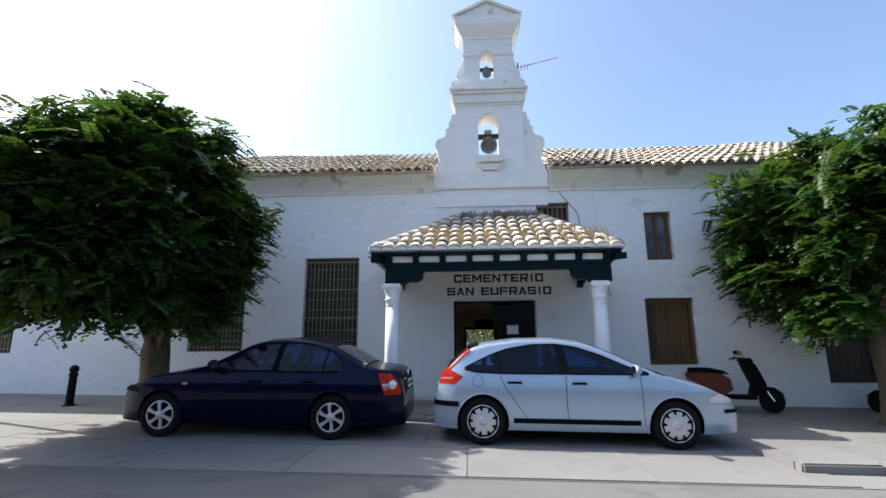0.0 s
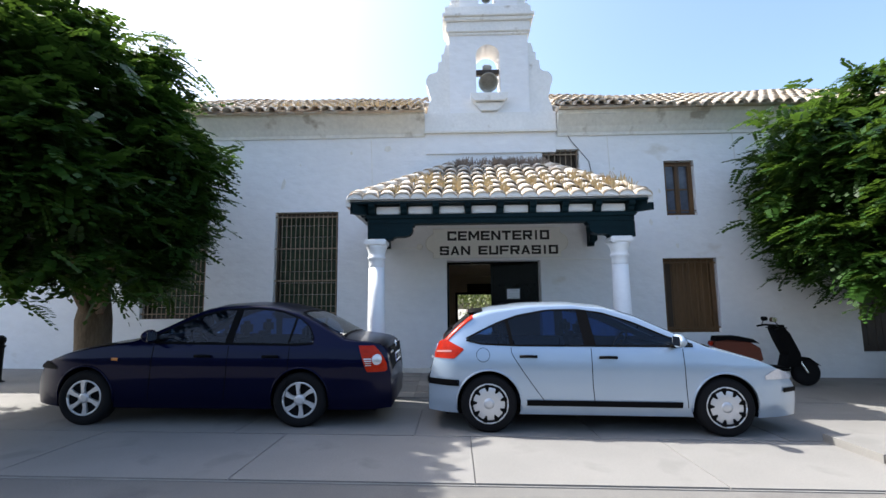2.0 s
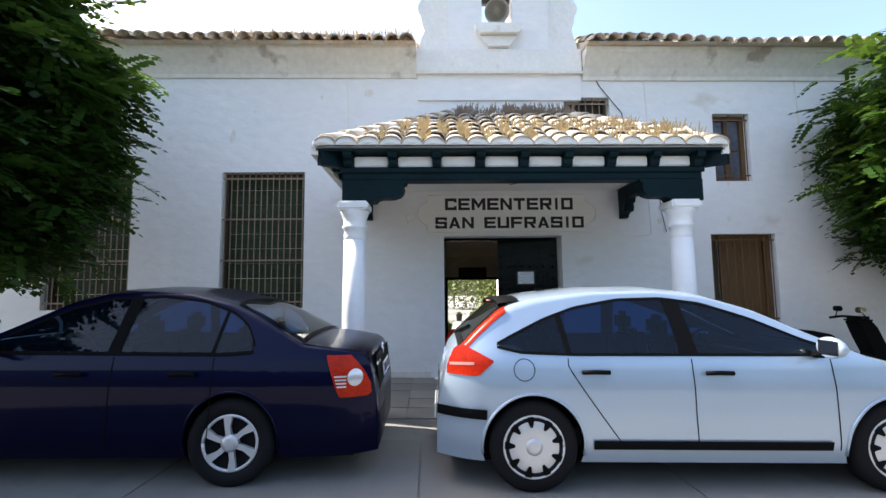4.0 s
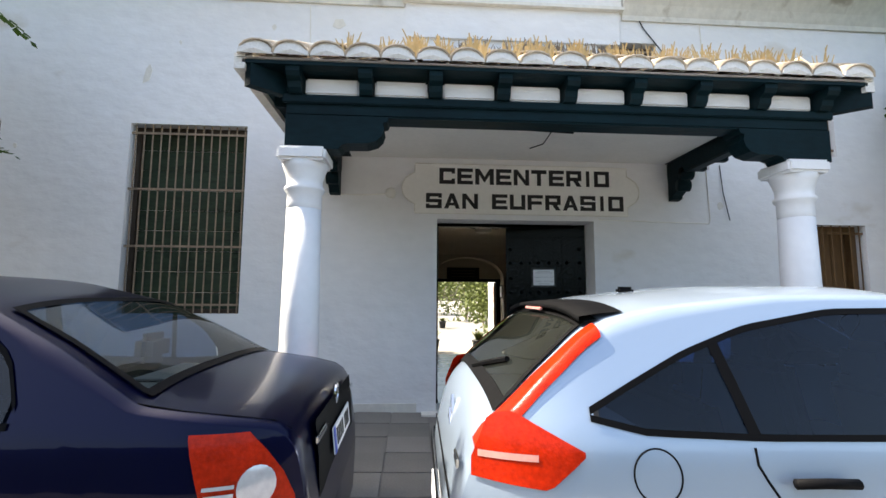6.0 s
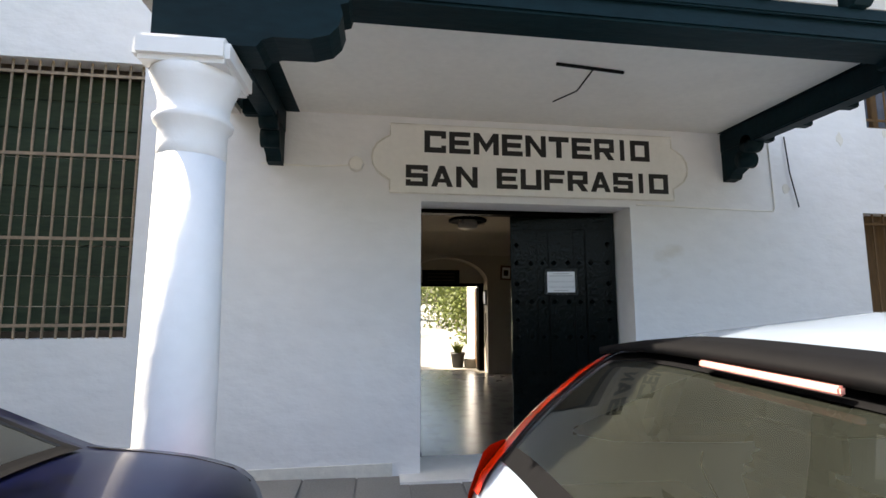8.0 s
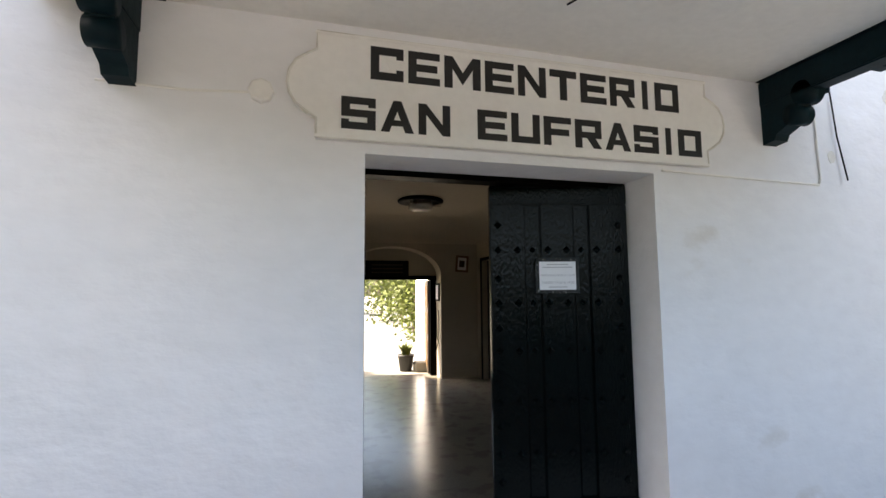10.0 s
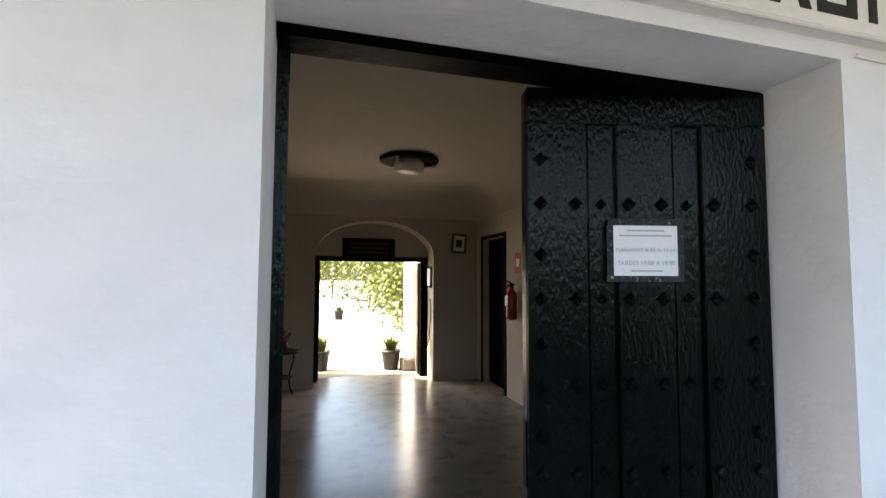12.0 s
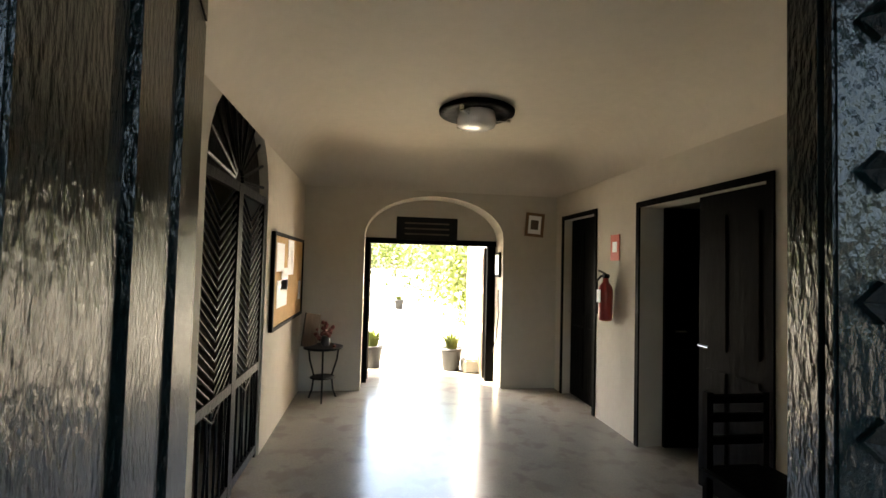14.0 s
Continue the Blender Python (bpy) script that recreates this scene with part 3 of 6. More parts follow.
for cx in COLX:
    col = thing("porch_column", "round whitewashed column with a moulded capital", "column", "columns of the porch")
    part("shaft", lathe(bmesh.new(), [(0.145, 0.14), (0.142, 0.5), (0.137, 1.2), (0.125, 2.02)], (cx, COLY), 28), COLUMNWHITE, col, smooth=True)
    part("plinth", boxed(cx - 0.19, cx + 0.19, COLY - 0.19, COLY + 0.19, -0.1, 0.1, 0.015), COLUMNWHITE, col)
    part("base_ring", lathe(bmesh.new(), [(0.15, 0.1), (0.185, 0.105), (0.19, 0.125), (0.155, 0.15)], (cx, COLY), 28), COLUMNWHITE, col, smooth=True)
    part("capital", lathe(bmesh.new(), [(0.05, 2.0), (0.118, 2.0), (0.1265, 2.008), (0.1265, 2.05), (0.1265, 2.12), (0.145, 2.14), (0.149, 2.16), (0.13, 2.18), (0.132, 2.22), (0.142, 2.26), (0.158, 2.30), (0.168, 2.335), (0.16, 2.345)], (cx, COLY), 28), COLUMNWHITE, col, smooth=True)
    part("abacus", boxed(cx - 0.175, cx + 0.175, COLY - 0.175, COLY + 0.175, 2.34, 2.44, 0.02), COLUMNWHITE, col)
    col.scale = (1, 1, 1.025)

PX0, PX1 = -1.40, 3.02          # eaves of the porch
porch = thing("porch_frame", "dark teal painted timber frame of the porch", "porch")
part("front_beam", boxed(-1.12, 2.82, 8.74, 8.96, 2.685, 2.83, 0.012), TEAL, porch)
part("beam_moulding", boxed(-1.14, 2.84, 8.71, 8.74, 2.77, 2.835, 0.008), TEAL, porch)
for cx, d in ((-1.12, 1), (2.82, -1)):
    out = [(0, 2.44), (0.36, 2.44), (0.38, 2.47), (0.42, 2.485), (0.55, 2.487), (0.62, 2.51), (0.655, 2.55), (0.67, 2.60), (0.66, 2.645), (0.69, 2.655), (0.70, 2.69), (0, 2.69)]
    part("bolster", prism(bmesh.new(), [(cx + d * p, z) for p, z in out], "y", 8.74, 8.95), TEAL, porch)
for cx in (-1.08, 2.70):
    part("side_beam", boxed(cx - 0.06, cx + 0.06, 8.96, F + 0.02, 2.80, 2.985, 0.01), TEAL, porch)
    prof = [(F, 2.97), (F - 0.42, 2.97), (F - 0.42, 2.86), (F - 0.36, 2.82), (F - 0.3, 2.74), (F - 0.26, 2.72), (F - 0.22, 2.64), (F - 0.12, 2.6), (F - 0.1, 2.56), (F, 2.55)]
    part("wall_corbel", prism(bmesh.new(), [(y, z - 0.02) for y, z in prof], "x", cx - 0.055, cx + 0.055), TEAL, porch)
    part("corbel_scroll", tube(bmesh.new(), [(cx - 0.062, F - 0.25, 2.675), (cx + 0.062, F - 0.25, 2.675)], 0.07, 18), TEAL, porch, smooth=True)
    part("corbel_scroll", tube(bmesh.new(), [(cx - 0.06, F - 0.33, 2.80), (cx + 0.06, F - 0.33, 2.80)], 0.075, 18), TEAL, porch, smooth=True)
nr = 9
for k in range(nr):
    x = -1.05 + (2.75 + 1.05) * k / (nr - 1)
    prof = [(8.74, 2.83), (8.68, 2.83), (8.65, 2.86), (8.64, 2.90), (8.59, 2.92), (8.57, 2.95), (8.57, 2.985), (8.96, 2.985), (8.96, 2.83)]
    part("rafter_end", prism(bmesh.new(), prof, "x", x - 0.045, x + 0.045), TEAL, porch)
    if k < nr - 1:
        x2 = -1.05 + (2.75 + 1.05) * (k + 1) / (nr - 1)
        part("infill_panel", boxed(x + 0.055, x2 - 0.055, 8.74, 8.88, 2.845, 2.965, 0.012), WHITE, porch, "whitewashed infill between rafter ends")
for sx, x in ((-1, -1.12), (1, 2.82)):
    for k in range(5):
        y = 9.1 + 0.42 * k
        xs = sorted((x, x + sx * 0.16))
        part("rafter_end", boxed(xs[0], xs[1], y - 0.045, y + 0.045, 2.86, 2.985, 0.01), TEAL, porch)
part("eaves_board", boxed(PX0 + 0.03, PX1 - 0.03, 8.55, 8.98, 2.985, 3.01), TEAL, porch)
for xs in ((PX0 + 0.03, -0.92), (2.62, PX1 - 0.03)):
    part("eaves_board", boxed(xs[0], xs[1], 8.98, F, 2.985, 3.01), TEAL, porch)
for cx, s in ((-1.12, -1), (2.82, 1)):
    bm = bmesh.new()
    prism(bm, [(cx, 8.74), (cx + s * 0.19, 8.55), (cx + s * 0.24, 8.60), (cx + s * 0.06, 8.80)], "z", 2.83, 2.985)
    part("corner_bracket", bm, TEAL, porch)
part("porch_ceiling", boxed(-0.92, 2.76, 8.96, F, 2.99, 3.05), SIGNWHITE, porch, "flat white plaster soffit")
bracket = thing("soffit_bracket", "thin dark wire bracket under the porch ceiling", "bracket")
part("bar", tube(bmesh.new(), [(0.80, 9.95, 3.045), (1.30, 10.0, 3.045)], 0.012, 6), IRONPAINT, bracket)
part("wire", tube(bmesh.new(), [(1.07, 9.98, 3.04), (1.05, 10.2, 2.99), (0.99, 10.5, 3.04)], 0.006, 5), IRONPAINT, bracket)

# porch roof planes
ZE, ZT = 3.04, 4.22
RX0, RX1 = 0.2, 1.80            # top ends of the hips
YE = 8.53
porch_roof = thing("porch_roof", "hipped porch roof of sun-bleached clay barrel tiles", "roof")
bm = bmesh.new()
vs = [bm.verts.new(p) for p in ((PX0, YE, ZE - 0.02), (PX1, YE, ZE - 0.02), (RX1, F, ZT - 0.03), (RX0, F, ZT - 0.03), (PX0, F, ZE - 0.02), (PX1, F, ZE - 0.02))]
bm.faces.new((vs[0], vs[1], vs[2], vs[3])), bm.faces.new((vs[0], vs[3], vs[4])), bm.faces.new((vs[1], vs[5], vs[2])), bm.faces.new((vs[0], vs[4], vs[5], vs[1])), bm.faces.new((vs[4], vs[3], vs[2], vs[5]))
part("roof_bed", bm, MORTAR, porch_roof)
tile_me = bpy.data.meshes.new("tile")
tile_me.from_pydata([tuple(v) for v in TVA * (1.16, 1, 1.1)], [], TF)
tile_me.materials.append(TILE)
tile_me.polygons.foreach_set("use_smooth", [True] * len(tile_me.polygons))
plug_me = bpy.data.meshes.new("tile_end")
pv = [(0.112 * math.cos(math.pi * k / 8), y, 0.094 * math.sin(math.pi * k / 8)) for y in (-0.012, 0.05) for k in range(9)] + [(0.0, -0.03, 0.03)]
plug_me.from_pydata(pv, [], [(k, k + 1, 18) for k in range(8)] + [(8, 0, 18)] + [(k, k + 9, k + 10, k + 1) for k in range(8)])
plug_me.materials.append(MORTAR)
fa = math.degrees(math.atan2(ZT - ZE, F - YE))
fl = math.hypot(ZT - ZE, F - YE)
nc = 19
for i in range(nc):
    x = PX0 + (i + 0.5) * (PX1 - PX0) / nc
    room = 1.0 if RX0 <= x <= RX1 else ((x - PX0) / (RX0 - PX0) if x < RX0 else (PX1 - x) / (PX1 - RX1))
    rows = max(1, int(room * fl / 0.36))
    for j in range(rows):
        s = j * 0.36
        ob = new("tile", tile_me)
        ob.parent = porch_roof
        ob.matrix_world = pose(x + rng.uniform(-0.012, 0.012), YE + s * math.cos(radians(fa)), ZE + 0.012 * rng.random() + s * math.sin(radians(fa)), fa - 3.5, 0, rng.uniform(-2.5, 2.5))
    e = new("tile_end", plug_me)
    e.parent = porch_roof
    e.matrix_world = pose(x, YE, ZE, 0, 0, rng.uniform(-4, 4))
for sx, xe, xt in ((1, PX0, RX0), (-1, PX1, RX1)):
    ha = math.degrees(math.atan2(ZT - ZE, abs(xt - xe)))
    hl = math.hypot(ZT - ZE, xt - xe)
    for i in range(1, 10):
        y = YE + 0.15 + i * 0.255
        rows = max(1, int((y - YE) / (F - YE) * hl / 0.36))
        for j in range(rows):
            s = j * 0.36
            ob = new("tile", tile_me)
            ob.parent = porch_roof
            ob.matrix_world = Matrix.Translation((xe + sx * s * math.cos(radians(ha)), y, ZE + s * math.sin(radians(ha)))) @ pose(0, 0, 0, 0, 0, -90 * sx) @ pose(0, 0, 0, ha - 3.5)
    for i in range(10):
        e = new("tile_end", plug_me)
        e.parent = porch_roof
        e.matrix_world = pose(xe, YE + 0.15 + i * 0.255, ZE, 0, 0, -90 * sx)
    xs = sorted((xe - sx * 0.02, xe + sx * 0.05))
    part("verge_mortar", boxed(xs[0], xs[1], YE + 0.02, F, ZE - 0.1, ZE + 0.01), MORTAR, porch_roof, "white mortar along the side eaves")
    a, b = Vector((xe, YE, ZE + 0.005)), Vector((xt, F, ZT + 0.02))
    n = 9
    for j in range(n):
        p = a.lerp(b, 0.06 + 0.94 * j / n)
        ob = new("tile", tile_me)
        ob.parent = porch_roof
        ob.matrix_world = Matrix.Translation(p) @ (b - a).to_track_quat("Y", "Z").to_matrix().to_4x4() @ pose(0, 0, 0, -2)
# straw growing between the tiles
def tuft_field(name, spots, material, blades, height, label, category):
    vs, fs = [], []
    r = random.Random(9)
    for x, y, z in spots:
        for k in range(blades):
            a, lean, h, w = r.uniform(0, 6.28), r.uniform(0.05, 0.5), height * r.uniform(0.5, 1.2), 0.006
            px, py = x + r.uniform(-0.07, 0.07), y + r.uniform(-0.05, 0.05)
            dx, dy = math.cos(a) * lean * h, math.sin(a) * lean * h
            b = len(vs)
            vs += [(px - w, py, z), (px + w, py, z), (px + dx * 0.5 + w, py + dy * 0.5, z + h * 0.6), (px + dx * 0.5 - w, py + dy * 0.5, z + h * 0.6), (px + dx + 0.004, py + dy, z + h), (px + dx - 0.004, py + dy, z + h)]
            fs += [(b, b + 1, b + 2, b + 3), (b + 3, b + 2, b + 4, b + 5)]
    return tagged(quad_mesh(name, vs, fs, material), label, category, kind="stuff")


r7 = random.Random(7)
spots = []
for k in range(60):
    i, s = r7.randrange(3, nc), r7.uniform(0.15, 1.2)
    spots.append((PX0 + i * (PX1 - PX0) / nc, YE + s * math.cos(radians(fa)), ZE + 0.03 + s * math.sin(radians(fa))))
tuft_field("dry_grass", spots, DRYGRASS, 12, 0.15, "straw-dry grass sprouting between the porch tiles", "dry grass")
tuft_field("dead_weeds", [(RX0 + r7.uniform(-0.1, 1.7), F - r7.uniform(0.05, 0.4), ZT - 0.08) for _ in range(70)], DEADWEED, 12, 0.13, "dead brown weeds along the top of the porch roof", "weeds")
tuft_field("eaves_grass", [(x, 10.75, 5.52) for x in [-3.6 + 0.09 * k + 0.1 * r7.random() for k in range(34)]], DRYGRASS, 6, 0.11, "dry grass on the eaves of the main roof", "dry grass")

# the porch is drawn on a plain grid, then set to its true width and depth against the wall
PORCH_SET = Matrix(((1.0803, 0, 0, -0.0197), (0, 0.882, 0, 11 * 0.118), (0, 0, 1.022, 0), (0, 0, 0, 1)))
for ob in scene.collection.objects:
    if ob.parent is None and ob.name in ("porch_frame", "porch_roof", "dry_grass", "dead_weeds"):
        ob.matrix_world = PORCH_SET

# ---- sign ----
sign = thing("entrance_sign", "white plaster name panel with black capital letters above the door", "sign")
SX0, SX1 = -0.265, 2.29
bumps = (0.35, 0.8, 1.2, 1.57, 1.94, 2.34, 2.79)
out = [(SX0, 2.385), (SX1, 2.385), (SX1, 2.49)] + [(SX1 + 0.15 * math.sin(a), 2.68 - 0.17 * math.cos(a)) for a in bumps]
out += [(SX1, 2.87), (SX1, 2.972), (SX0, 2.972), (SX0, 2.87)] + [(SX0 - 0.15 * math.sin(a), 2.68 + 0.17 * math.cos(a)) for a in bumps] + [(SX0, 2.49)]
part("panel", prism(bmesh.new(), out, "y", F - 0.05, F - 0.001), SIGNWHITE, sign)
# Edge tube carries the panel's shadow outline as a darker colour.
part("border", tube(bmesh.new(), [(x, F - 0.05, z) for x, z in out + out[:1]], 0.008, 6), CORNICE, sign, "rounded edge of the panel, toned darker for its shadow outline")
for zb in (2.385, 2.957):
    part("border", boxed(SX0 - 0.01, SX1 + 0.01, F - 0.062, F - 0.05, zb, zb + 0.015, 0.004), SIGNWHITE, sign)
def lettering(name, body, x0, x1, z0, height, y, material, parent, depth=0.004, thick=0.022, plane="front"):
    c = bpy.data.curves.new(name, "FONT")
    c.body, c.size, c.offset, c.extrude = body, 1.0, thick, depth
    c.space_character = 1.12
    tmp = bpy.data.objects.new(name, c)
    scene.collection.objects.link(tmp)
    bpy.context.view_layer.update()
    me = bpy.data.meshes.new_from_object(tmp.evaluated_get(bpy.context.evaluated_depsgraph_get()))
    bpy.data.objects.remove(tmp)
    co = np.array([v.co for v in me.vertices])
    lo, hi = co.min(0), co.max(0)
    for v in me.vertices:
        v.co = (x0 + (v.co.x - lo[0]) / (hi[0] - lo[0]) * (x1 - x0), y + (v.co.z - lo[2]) * -1.0 / max(1e-6, hi[2] - lo[2]) * depth, z0 + (v.co.y - lo[1]) / (hi[1] - lo[1]) * height)
    me.materials.clear()
    me.materials.append(material)
    ob = new(name, me)
    ob.parent = parent
    return ob


STROKES = {
    "C": [(0, 0, 1, .24), (0, .76, 1, 1), (0, .24, .26, .76), (.78, .24, 1, .34), (.78, .66, 1, .76)],
    "E": [(0, 0, .26, 1), (.26, 0, 1, .22), (.26, .39, .92, .61), (.26, .78, 1, 1)],
    "F": [(0, 0, .26, 1), (.26, .36, .92, .58), (.26, .78, 1, 1)],
    "M": [(0, 0, .22, 1), (.78, 0, 1, 1), [(.22, 1), (.22, .62), (.5, .12), (.5, .5)], [(.78, 1), (.78, .62), (.5, .12), (.5, .5)]],
    "N": [(0, 0, .24, 1), (.76, 0, 1, 1), [(.24, 1), (.24, .66), (.76, 0), (.76, .34)]],
    "T": [(0, .76, 1, 1), (.37, 0, .63, .76)],
    "R": [(0, 0, .26, 1), (.26, .78, 1, 1), (.26, .36, 1, .57), (.76, .57, 1, .78), [(.45, .36), (.76, .36), (1, 0), (.7, 0)]],
    "I": [(.3, 0, .7, 1)],
    "O": [(0, 0, 1, .22), (0, .78, 1, 1), (0, .22, .25, .78), (.75, .22, 1, .78)],
    "S": [(0, 0, 1, .22), (0, .78, 1, 1), (0, .39, 1, .61), (0, .61, .25, .78), (.75, .22, 1, .39), (0, .22, .22, .30), (.78, .70, 1, .78)],
    "A": [[(0, 0), (.26, 0), (.62, 1), (.38, 1)], [(1, 0), (.74, 0), (.38, 1), (.62, 1)], (.26, .2, .74, .38)],
    "U": [(0, .22, .25, 1), (.75, .22, 1, 1), (0, 0, 1, .22)],
}
def block_word(word, x0, x1, z0, z1):
    widths = [{"I": 0.55, "M": 1.2, " ": 0.6}.get(c, 1.0) for c in word]
    unit = (x1 - x0) / (sum(widths) + 0.15 * (len(word) - 1))
    x = x0
    for c, w in zip(word, widths):
        if c != " ":
            bm = bmesh.new()
            for k, st in enumerate(STROKES[c]):
                out = st if isinstance(st, list) else [(st[0], st[1]), (st[2], st[1]), (st[2], st[3]), (st[0], st[3])]
                prism(bm, [(x + p * unit * w, z0 + q * (z1 - z0)) for p, q in out], "y", F - 0.0535 - 0.0004 * (k % 3), F - 0.05)
            part("letter", bm, BLACKPAINT, sign)
        x += unit * (w + 0.15)


block_word("CEMENTERIO", 0.022, 2.072, 2.735, 2.926)
block_word("SAN EUFRASIO", -0.134, 2.24, 2.442, 2.622)

# cables and junction box on the wall
cable = thing("wall_cable", "thin painted cable running along the wall", "cable")
part("run", tube(bmesh.new(), [(-1.3, F - 0.008, 2.60), (-0.9, F - 0.008, 2.59), (-0.6, F - 0.008, 2.61)], 0.007, 5), SIGNWHITE, cable)
part("run", tube(bmesh.new(), [(1.95, F - 0.01, 2.345), (2.6, F - 0.01, 2.33), (3.33, F - 0.01, 2.32), (3.35, F - 0.01, 2.36), (3.33, F - 0.01, 3.0)], 0.008, 5), SIGNWHITE, cable)
part("loose_end", tube(bmesh.new(), [(3.5, F - 0.02, 3.05), (3.52, F - 0.03, 2.7), (3.58, F - 0.04, 2.36)], 0.006, 5), IRONPAINT, cable)
part("run", tube(bmesh.new(), [(2.35, F - 0.02, 5.3), (2.6, F - 0.02, 4.8), (2.95, F - 0.02, 4.35), (3.05, F - 0.02, 3.7)], 0.007, 5), IRONPAINT, cable)
for x in (-1.55, 3.35, 5.9):
    part("drop", tube(bmesh.new(), [(x, F - 0.008, 4.9), (x + 0.03, F - 0.008, 3.9), (x + 0.02, F - 0.008, 3.0)], 0.006, 5), CORNICE, cable)
patch = thing("plaster_patch", "peeling grey plaster patch on the white wall", "plaster patch")
part("flake", prism(bmesh.new(), [(-3.43, 3.86), (-3.36, 3.9), (-3.33, 4.02), (-3.36, 4.1), (-3.4, 4.04), (-3.42, 3.95)], "y", F - 0.006, F), CORNICE, patch)
part("flake", prism(bmesh.new(), [(-1.28, 4.66), (-1.2, 4.63), (-1.12, 4.68), (-1.16, 4.76), (-1.25, 4.75)], "y", F - 0.006, F), CORNICE, patch)
fr = random.Random(3)
for k in range(14):
    px, pz, pr = (fr.uniform(-9, -1.6) if k % 2 else fr.uniform(3.4, 7.4)), fr.uniform(2.4, 4.8), fr.uniform(0.02, 0.05)
    part("flake", prism(bmesh.new(), [(px + pr * fr.uniform(0.5, 1.2) * math.cos(a), pz + 1.6 * pr * fr.uniform(0.5, 1.2) * math.sin(a)) for a in np.linspace(0, 5.6, 9)], "y", F - 0.004, F), CORNICE, patch)
jbox = thing("junction_box", "small white junction box with a cable, on the wall", "junction box")
part("cover", lathe(bmesh.new(), [(0.065, F), (0.065, F - 0.03), (0.055, F - 0.04), (0.0, F - 0.04)], (-0.545, 2.62), 8, "y"), SIGNWHITE, jbox)

# ---- entrance door ----
structure(part("door_step", boxed(-0.2, 2.1, F - 0.2, F + 0.42, -0.1, 0.13, 0.035), SIGNWHITE), "worn white step at the entrance", "step")
def studded_leaf(name, width, label, stud=0.026):
    """A boarded leaf: wide raised boards, narrow sunk ones between them, and rows of pyramid studs."""
    d = structure(new(name), label, "door")
    part("board_field", boxed(0, width, 0, 0.075, 0.05, 2.31, 0.006), DOORPAINT, d)
    cuts = ((0.0, 0.245, 0.022), (0.25, 0.36, 0.008), (0.365, 0.60, 0.022), (0.605, 0.715, 0.008), (0.72, 1.0, 0.022))
    for xa, xb, proud in cuts:
        part("board", boxed(width * xa + 0.002, width * xb - 0.002, -proud, 0.0, 0.05, 2.16 if proud < 0.02 else 2.165, 0.004), DOORPAINT, d)
    part("top_rail", boxed(0, width, -0.024, 0.0, 2.168, 2.31, 0.006), DOORPAINT, d)
    part("bottom_rail", boxed(0, width, -0.03, -0.022, 0.05, 0.17, 0.004), DOORPAINT, d)
    full, edges = (0.055, 0.195, 0.305, 0.415, 0.55, 0.66, 0.77, 0.93), (0.055, 0.93)
    for z, xs in ((2.02, edges), (1.845, full), (1.645, edges), (1.475, full), (1.30, edges), (1.145, full), (0.955, edges), (0.81, full), (0.64, edges), (0.46, full), (0.28, edges)):
        for f in xs if stud else ():
            x, back = width * f, (-0.008 if f in (0.305, 0.66) else -0.022)
            sz = stud * (0.8 if f in (0.305, 0.66) else 1.0)
            st = bmesh.new()
            c = [st.verts.new((x + dx, back - 0.010, z + dz)) for dx, dz in ((-sz, 0), (0, -sz), (sz, 0), (0, sz))]
            b = [st.verts.new((x + dx, back + 0.002, z + dz)) for dx, dz in ((-sz * 1.15, 0), (0, -sz * 1.15), (sz * 1.15, 0), (0, sz * 1.15))]
            tip = st.verts.new((x, back - 0.010 - 0.75 * sz, z))
            for i in range(4):
                j = (i + 1) % 4
                st.faces.new((c[i], c[j], tip)), st.faces.new((b[i], b[j], c[j], c[i]))
            part("stud", st, DOORPAINT, d)
    return d


LEAF_AT = pose(0.925, F + 0.515, 0.0, 0, 0, -13.0)
leaf = studded_leaf("door_1", 0.98, "closed glossy black-green boarded door leaf with studs")
leaf.matrix_world = LEAF_AT
part("lock_plate", boxed(-0.004, 0.0, 0.015, 0.06, 0.75, 1.0), IRONPAINT, leaf)
leaf2 = studded_leaf("door_2", 0.97, "open glossy black-green boarded door leaf folded inwards", 0)
leaf2.matrix_world = pose(0.018, F + 0.37, 0.0, 0, 0, 102.0)
structure(part("trim_door_head", boxed(0.002, 1.888, F + 0.30, F + 0.42, 2.285, 2.323), BLACKWOOD), "dark timber lintel of the entrance", "lintel")
structure(part("trim_door_stop", boxed(1.80, 1.888, F + 0.30, F + 0.40, 0.1, 2.283, 0.006), BLACKWOOD), "dark door post at the hinges", "door post")
notice = thing("paper_notice", "white paper notice taped to the dark door", "notice")
NX, NZ, NW, NH, NY = 0.335, 1.558, 0.268, 0.208, -0.0245
part("sheet", boxed(NX, NX + NW, NY - 0.001, NY, NZ, NZ + NH), PAPER, notice)
for xa, xb, za, zb in ((-0.024, NW + 0.02, -0.018, 0.006), (-0.016, NW + 0.024, NH - 0.005, NH + 0.022), (-0.022, 0.005, 0.006, NH - 0.005), (NW - 0.005, NW + 0.02, 0.006, NH - 0.005)):
    part("tape", boxed(NX + xa, NX + xb, NY - 0.0016, NY - 0.0004, NZ + za, NZ + zb), TAPE, notice, "crumpled clear tape")
for z, a, b in ((0.180, 0.06, 0.21), (0.160, 0.03, 0.24), (0.022, 0.07, 0.20)):
    part("print_line", boxed(NX + a, NX + b, NY - 0.0022, NY - 0.001, NZ + z, NZ + z + 0.006), GREYINK, notice)
lettering("print_line", "MAÑANAS 8:30 A 13:30", NX + 0.015, NX + 0.255, NZ + 0.10, 0.018, NY - 0.0012, GREYINK, notice, 0.001, 0.0)
